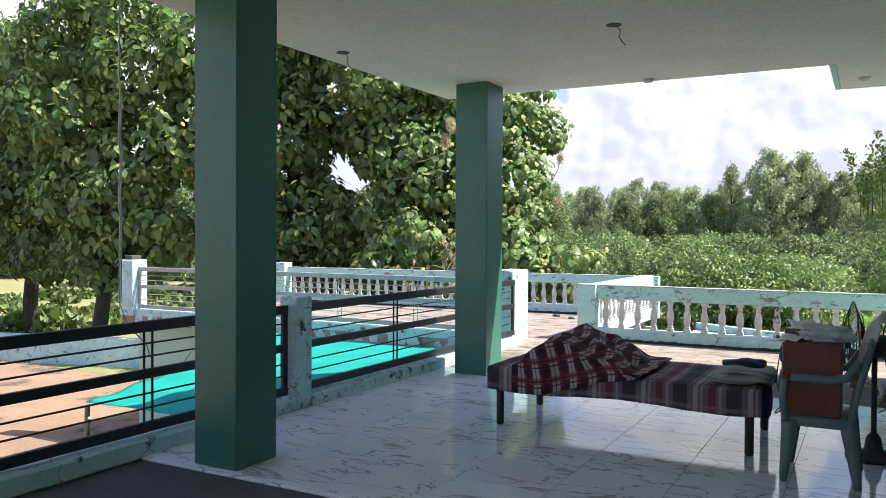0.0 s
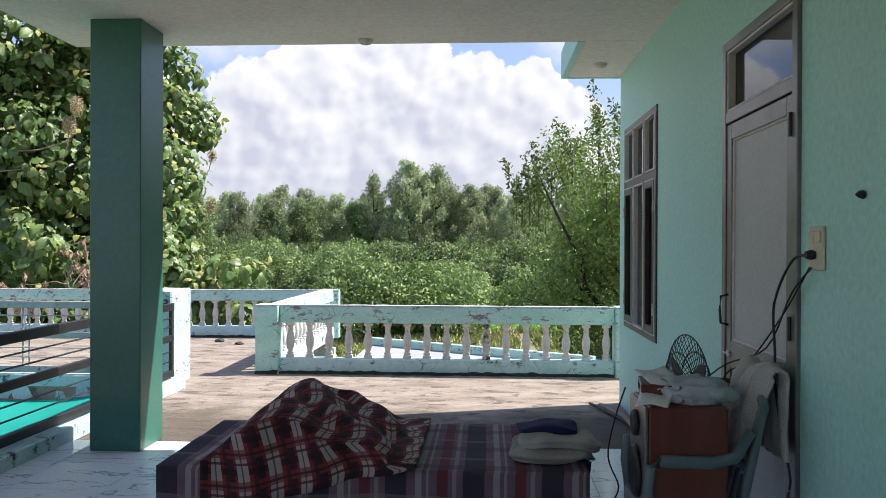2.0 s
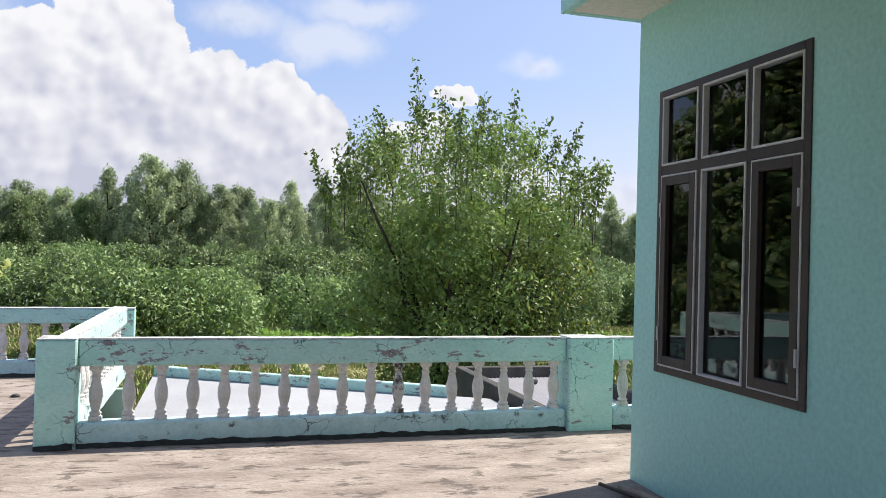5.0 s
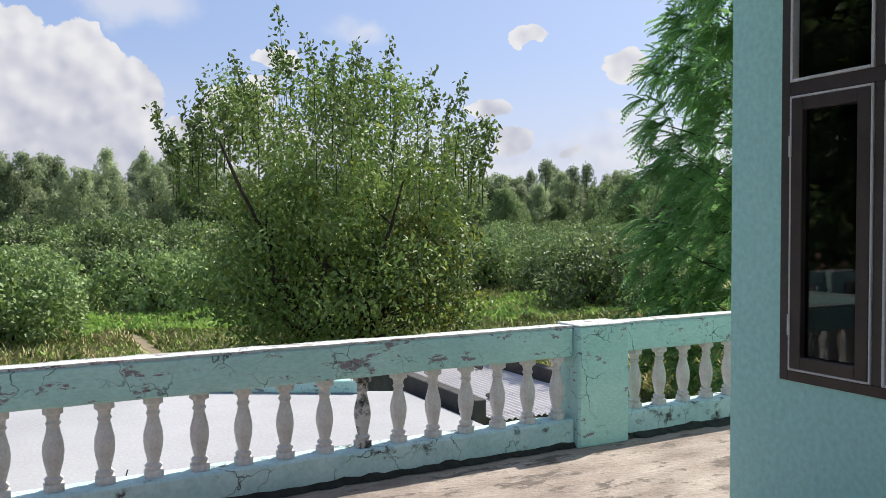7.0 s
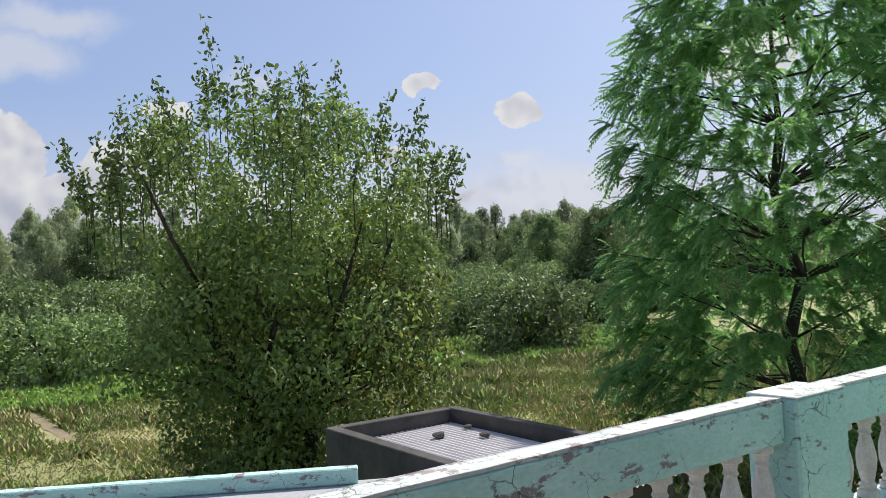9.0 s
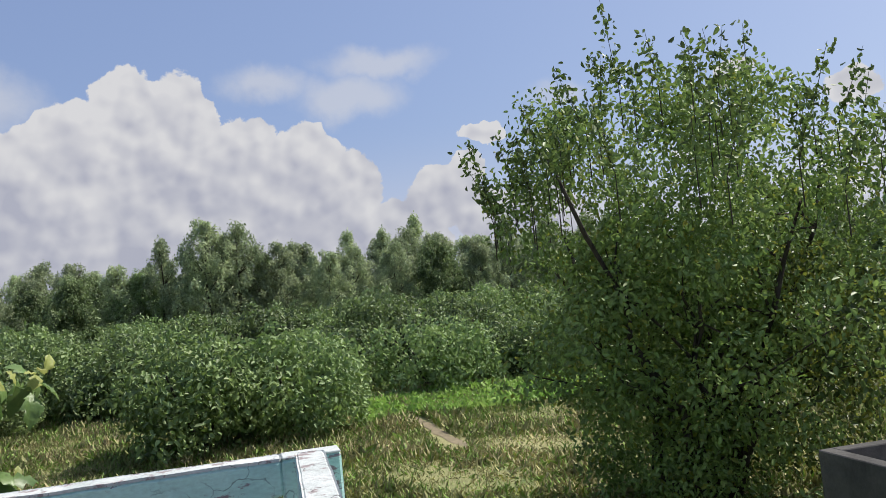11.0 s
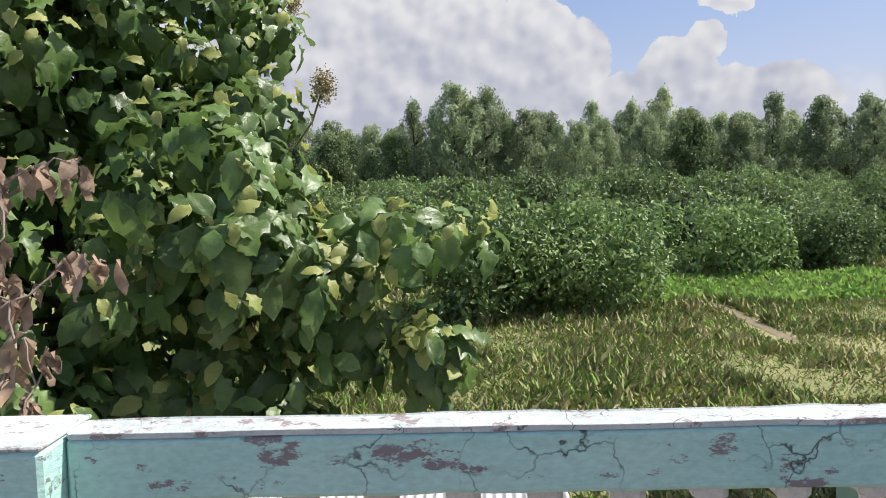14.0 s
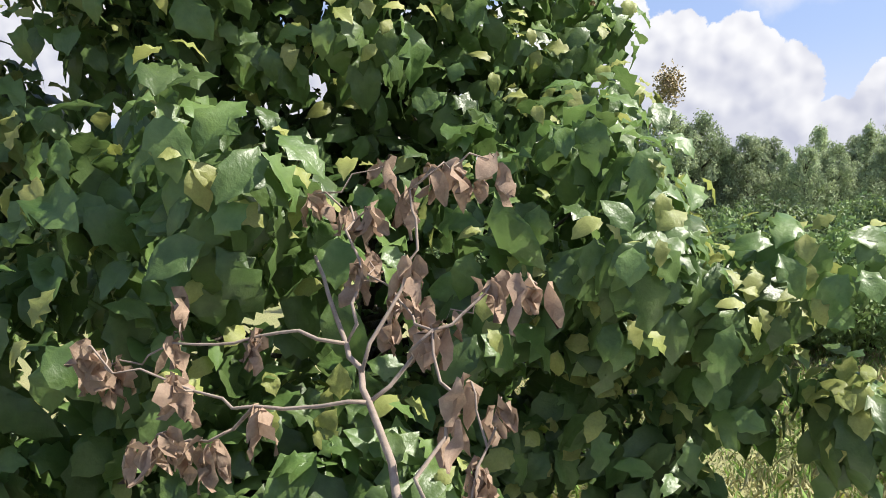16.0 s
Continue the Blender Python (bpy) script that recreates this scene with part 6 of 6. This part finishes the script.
def towel_fn(u, v):
    """Folded over the chair's backrest."""
    s = (u - 0.42) * 1.0
    y = 5.50 + 0.36 * v + 0.012 * math.sin(u * 11)
    rip = 0.028 * math.sin(v * 26 + u * 3) + 0.015 * noise.noise((u * 5, v * 9, 0))
    if s < 0:
        return (-0.155 + 0.24 * s + rip, y, 0.955 + s * 0.92 + 0.02 * math.sin(v * 7))
    if s < 0.1:
        a = s / 0.1 * math.pi
        return (-0.11 - 0.045 * math.cos(a) + rip * 0.4, y, 0.955 + 0.04 * math.sin(a) + 0.02 * math.sin(v * 7))
    return (-0.062 + rip * 0.3, y, 0.955 - (s - 0.1) * 0.7)


tagged(part("towel", sheet_mesh(towel_fn, 44, 40, 0.012), M_TOWEL, None, "", True), "grey-white towel draped over the chair back", "towel")


# ---- pedestal fan ----
def fan():
    f = thing("pedestal_fan", "dusty pedestal fan with a wire guard by the wall", "fan", at=(-0.15, 6.25, 0))
    part("base", lathe([(0.17, 0), (0.175, 0.012), (0.16, 0.03), (0.06, 0.06), (0.045, 0.14), (0.026, 0.17)], 24), M_FAN, f, "", True)
    part("pole", tube([(0, 0, 0.165), (0, 0, 0.71)], 0.018, 10), M_FAN, f, "", True)
    head = Matrix.Translation((0, 0, 0.76)) @ pose(0, 0, 0, 0, 0, 8)
    mot = lathe([(0.03, -0.12), (0.07, -0.09), (0.078, 0.0), (0.06, 0.04), (0.02, 0.06)], 16)
    bmesh.ops.transform(mot, matrix=head @ pose(0, 0, 0, 0, -90, 0), verts=mot.verts)
    part("motor", mot, M_FAN, f, "", True)
    guard = bmesh.new()
    R = 0.29
    C = -0.13
    for k in range(40):
        a = 2 * math.pi * k / 40
        for sg in (-1, 1):
            pts = []
            for j in range(5):
                q = j / 4
                rr = 0.03 + (R - 0.03) * q
                pts.append(head @ Vector((C + sg * 0.065 * math.cos(q * math.pi / 2), rr * math.cos(a + 0.25 * q), rr * math.sin(a + 0.25 * q))))
            tube(pts, 0.0022, 4, guard)
    for rr, x in ((R, 0), (R * 0.7, 0.045), (R * 0.7, -0.045), (R * 0.4, 0.06), (R * 0.4, -0.06)):
        tube([head @ Vector((C + x, rr * math.cos(2 * math.pi * k / 32), rr * math.sin(2 * math.pi * k / 32))) for k in range(32)], 0.0035, 5, guard, closed=True)
    tagged(part("guard", guard, M_FANGUARD, f, "dark wire guard"), kind="stuff")
    for k in range(3):
        bl = bmesh.new()
        vs = []
        for u in range(5):
            r = 0.03 + 0.21 * u / 4
            w = 0.025 + 0.055 * math.sin(math.pi * (0.25 + 0.6 * u / 4))
            vs.append([bl.verts.new((C + 0.018, r, -w)), bl.verts.new((C - 0.018, r, w))])
        for a, b in zip(vs, vs[1:]):
            bl.faces.new((a[0], a[1], b[1], b[0]))
        bl.normal_update()
        bmesh.ops.solidify(bl, geom=bl.faces[:], thickness=0.003)
        bmesh.ops.transform(bl, matrix=head @ Matrix.Rotation(2 * math.pi * k / 3 + 0.5, 4, "X"), verts=bl.verts)
        part("blade", bl, M_FAN, f)
    hub = lathe([(0.03, 0), (0.03, 0.03), (0.01, 0.04)], 12)
    bmesh.ops.transform(hub, matrix=head @ pose(C - 0.015, 0, 0, 0, -90, 0), verts=hub.verts)
    part("hub", hub, M_FAN, f)


fan()


# ---- switchboard, cables, small fittings on the wall ----
sb = thing("switchboard", "ivory switchboard with plug on the teal wall", "switchboard")
part("plate", box((-0.014, 5.29, 1.40), (0.0, 5.42, 1.57), 0.004), M_SWITCH, sb)
for k in range(2):
    part("switch", box((-0.022, 5.305 + k * 0.055, 1.505), (-0.0145, 5.355 + k * 0.05, 1.552), 0.003), M_SWITCH, sb)
part("plug", lathe([(0.016, 0), (0.02, 0.015), (0.014, 0.035)], 10, at=(0, 0, 0)), M_WIRE, sb).matrix_basis = pose(-0.015, 5.36, 1.46, 0, -90, 0)


def cable(pts, r, label, name="cable"):
    cu = []
    P = [Vector(p) for p in pts]
    for i in range(len(P) - 1):
        a, b, c, d = P[max(i - 1, 0)], P[i], P[i + 1], P[min(i + 2, len(P) - 1)]
        for k in range(5):
            t = k / 5
            cu.append(0.5 * ((2 * b) + (c - a) * t + (2 * a - 5 * b + 4 * c - d) * t * t + (3 * b - a - 3 * c + d) * t ** 3))
    cu.append(P[-1])
    return tagged(part(name, tube(cu, r, 5), M_WIRE, None, "", True), label, "cable", "cables by the door")


cable([(-0.045, 5.36, 1.46), (-0.05, 5.5, 1.43), (-0.06, 5.66, 1.25), (-0.07, 5.62, 1.05), (-0.075, 5.6, 0.9), (-0.06, 5.55, 0.7), (-0.05, 5.5, 0.55), (-0.05, 5.53, 0.46)], 0.006, "black cable drooping from the switchboard")
cable([(-0.03, 5.35, 1.41), (-0.05, 5.5, 1.3), (-0.06, 5.75, 1.05), (-0.12, 6.1, 0.93), (-0.15, 6.35, 0.82)], 0.004, "thin cable running to the fan")
cable([(-0.03, 5.37, 1.41), (-0.05, 5.6, 1.2), (-0.07, 5.95, 0.96), (-0.1, 6.2, 0.86), (-0.08, 6.5, 0.6), (-0.06, 6.45, 0.35), (-0.12, 6.4, 0.28)], 0.004, "thin cable looped by the fan")
cable([(-0.66, 5.8, 0.86), (-0.7, 5.85, 0.7), (-0.72, 5.9, 0.52), (-0.68, 5.85, 0.4), (-0.72, 5.8, 0.33), (-0.66, 5.78, 0.37)], 0.004, "black wire from the loudspeaker")
hk = lathe([(0.012, 0), (0.016, 0.006), (0.012, 0.02), (0.004, 0.03)], 8)
tagged(part("wall_hook", hk, M_IRON, None), "small dark hook in the teal wall", "hook").matrix_basis = pose(0, 4.99, 1.67, 0, -90, 0)
bh = lathe([(0.035, 0), (0.035, 0.012), (0.022, 0.02), (0.024, 0.06), (0.03, 0.065)], 14)
tagged(part("bulb_holder", bh, M_LAMPW, None), "empty white bulb holder above the door", "bulb holder").matrix_basis = pose(0, 6.2, 2.83, 0, -90, 0)

# ---- ceiling fittings ----
for x, y in ((-2.24, 8.45), (-0.27, 9.35), (-2.2, 1.2)):
    lm = thing("ceiling_light", "small round unlit lamp in the cream slab", "lamp", "ceiling lamps", at=(x, y, CEIL_Z))
    part("rim", lathe([(0.062, 0.004), (0.062, -0.012), (0.045, -0.03), (0.038, -0.034)], 20), M_LAMPW, lm, "", True)
    part("lens", lathe([(0.037, -0.031), (0.03, -0.036), (0.01, -0.04)], 16), M_BEAD, lm, "", True)
for x, y in ((-1.95, 6.24), (-4.36, 6.03)):
    hb = thing("ceiling_box", "open dark ceiling box with loose wires", "ceiling box", "open ceiling boxes", at=(x, y, CEIL_Z))
    part("box_rim", lathe([(0.06, 0.002), (0.06, -0.004), (0.05, -0.006), (0.01, -0.002)], 18), M_WIRE, hb)
    part("loose_wire", tube([(0.02, 0, -0.004), (0.05, 0.01, -0.05), (0.035, 0.02, -0.09), (0.06, 0.02, -0.13), (0.085, 0.03, -0.16)], 0.004, 5), M_WIRE, hb)

# ---- sticks lying by the wall ----
pl = tube([(-0.22, 9.62, 0.02), (-0.1, 9.1, 0.035), (-0.08, 8.6, 0.03), (-0.13, 8.1, 0.03)], 0.022, 7)
tagged(part("stick", pl, M_DEADTWIG, None, "", True), "bent bleached pole lying along the wall foot", "stick", "sticks by the wall")
pl = tube([(-0.3, 9.75, 0.012), (-0.17, 9.2, 0.02), (-0.03, 8.5, 0.02)], 0.012, 6)
tagged(part("stick", pl, M_WOODLEG, None, "", True), "thin dark stick lying along the wall foot", "stick", "sticks by the wall")
for x, y, s in ((-5.0, 14.0, 0.05), (-4.6, 13.6, 0.035), (-5.4, 14.3, 0.06), (-4.3, 14.2, 0.03)):
    o = tagged(part("debris", blob_mesh(s * 1.3, s, s * 0.6, 0.3, s * 90, 2), M_OLDCONC, None), "small lump of rubble on the terrace floor", "rubble", "rubble on the terrace")
    o.location = (x, y, -0.012 + s * 0.3)


# ---- dead branch in the broad-leaved tree ----
def dead_branch():
    rng = np.random.RandomState(21)
    b = thing("dead_branch", "bleached dead branch with withered hanging leaves", "branch", at=(-8.7, 16.35, -0.2))
    bm = bmesh.new()
    tips = []
    main = [(0.12, -0.1, -2.15), (0.06, 0, -0.2), (-0.1, 0.14, 0.32), (-0.42, 0.5, 0.72), (-0.63, 0.75, 0.92), (-0.95, 1.1, 1.3)]
    tube([q for a, c in zip(main, main[1:]) for q in limb_points(rng, a, c, 0.02, 4)[:-1]] + [np.array(main[-1])], 0.026, 7, bm, 0.35)
    subs = [((-0.1, 0.14, 0.32), (-0.05, 0.4, 0.7), (-0.2, 0.7, 1.0), (-0.5, 1.0, 1.15), (-0.72, 1.2, 1.3)), ((-0.42, 0.5, 0.72), (-0.2, 0.7, 1.0), (0.02, 0.9, 1.2), (0.2, 1.0, 1.18)),
            ((-0.63, 0.75, 0.92), (-1.05, 0.7, 0.95), (-1.45, 0.6, 0.92), (-1.75, 0.5, 0.8)), ((-0.42, 0.5, 0.72), (-0.9, 0.4, 0.7), (-1.3, 0.4, 0.78), (-1.7, 0.3, 0.95)),
            ((-0.63, 0.75, 0.92), (-0.62, 0.9, 1.25), (-0.75, 1.1, 1.55), (-1.0, 1.2, 1.62)), ((0.05, 0, -0.1), (0.25, 0.1, 0.15), (0.38, 0.2, 0.4), (0.5, 0.25, 0.38)), ((0.05, 0, -0.25), (-0.4, 0.1, -0.05), (-1.0, 0.1, 0.08), (-1.5, 0, 0.05)),
            ((-0.5, 0.6, 0.8), (-0.35, 0.85, 1.3), (-0.4, 1.0, 1.62), (-0.18, 1.1, 1.75)), ((0.0, 0.05, 0.1), (0.1, 0.3, 0.55), (0.05, 0.4, 0.85)), ((-0.9, 0.4, 0.7), (-1.2, 0.5, 0.5), (-1.6, 0.5, 0.45))]
    for s in subs:
        bent = [q for a, c in zip(s, s[1:]) for q in limb_points(rng, a, c, 0.03, 4)[:-1]] + [np.array(s[-1])]
        part("twig", tube(bent, 0.010, 6, None, 0.4), M_DEADTWIG, b, "", True)
        for _ in range(2):
            q = bent[rng.randint(3, len(bent))]
            e = q + np.array((rng.normal() * 0.16, rng.normal() * 0.12, 0.1 * rng.normal() + 0.06))
            part("twig", tube(limb_points(rng, q, e, 0.03, 4), 0.006, 5, None, 0.4), M_DEADTWIG, b, "", True)
            tips.append(tuple(e))
        tips += [s[-1], s[-2], s[1]]
    part("stem", bm, M_DEADTWIG, b, "", True)
    for tip in tips:
        for k in range(4):
            lf = bmesh.new()
            ln, w = 0.12 + 0.10 * rng.rand(), 0.03 + 0.035 * rng.rand()
            rows = []
            for i in range(5):
                u = i / 4
                ww = w * math.sin(math.pi * (0.1 + 0.85 * u))
                tw = rng.rand() * 1.5 + u * 1.6
                rows.append([lf.verts.new((ww * math.cos(tw), ww * math.sin(tw), -ln * u)), lf.verts.new((0.02 * rng.normal(), 0.02 * rng.normal(), -ln * u)), lf.verts.new((-ww * math.cos(tw + 0.8), -ww * math.sin(tw + 0.8), -ln * u))])
            for a, c in zip(rows, rows[1:]):
                for q in range(2):
                    lf.faces.new((a[q], a[q + 1], c[q + 1], c[q]))
            o = part("withered_leaf", lf, M_DEADLEAF, b, "", True)
            o.location = np.array(tip) + rng.normal(size=3) * 0.025
            o.rotation_euler = (rng.normal() * 0.35, rng.normal() * 0.35, rng.rand() * 6)


dead_branch()

# tan seed panicles on the broad-leaved tree
for i, (x, y, z) in enumerate(((-9.0, 24.2, 4.0), (-8.0, 21.3, 2.45), (-9.6, 17.9, 4.3), (-9.75, 17.9, 3.9))):
    rng = np.random.RandomState(70 + i)
    n = 1500
    d = rand_dirs(rng, n) * (rng.rand(n) ** 0.4)[:, None] * (1 + 0.5 * np.sin(6 * rng.rand(n)))[:, None] * np.array((0.11, 0.11, 0.16))
    me = leaves_mesh("panicle", d, rand_dirs(rng, n), rand_dirs(rng, n), 0.026, 0.8, M_TEAKFLOWER, shape="kite")
    p = thing("seed_panicle", "tan seed panicle of the broad-leaved tree", "panicle", "seed panicles", at=(x, y, z))
    tagged(part("panicle", me, None, p), kind="stuff")
    part("stalk", tube([(0, 0, 0), (-0.2, 0.3, -0.35), (-0.5, 0.7, -0.6), (-1.1, 0.6, -0.8), (-1.8, 0.3, -0.9)], 0.012, 5), M_DEADTWIG, p)
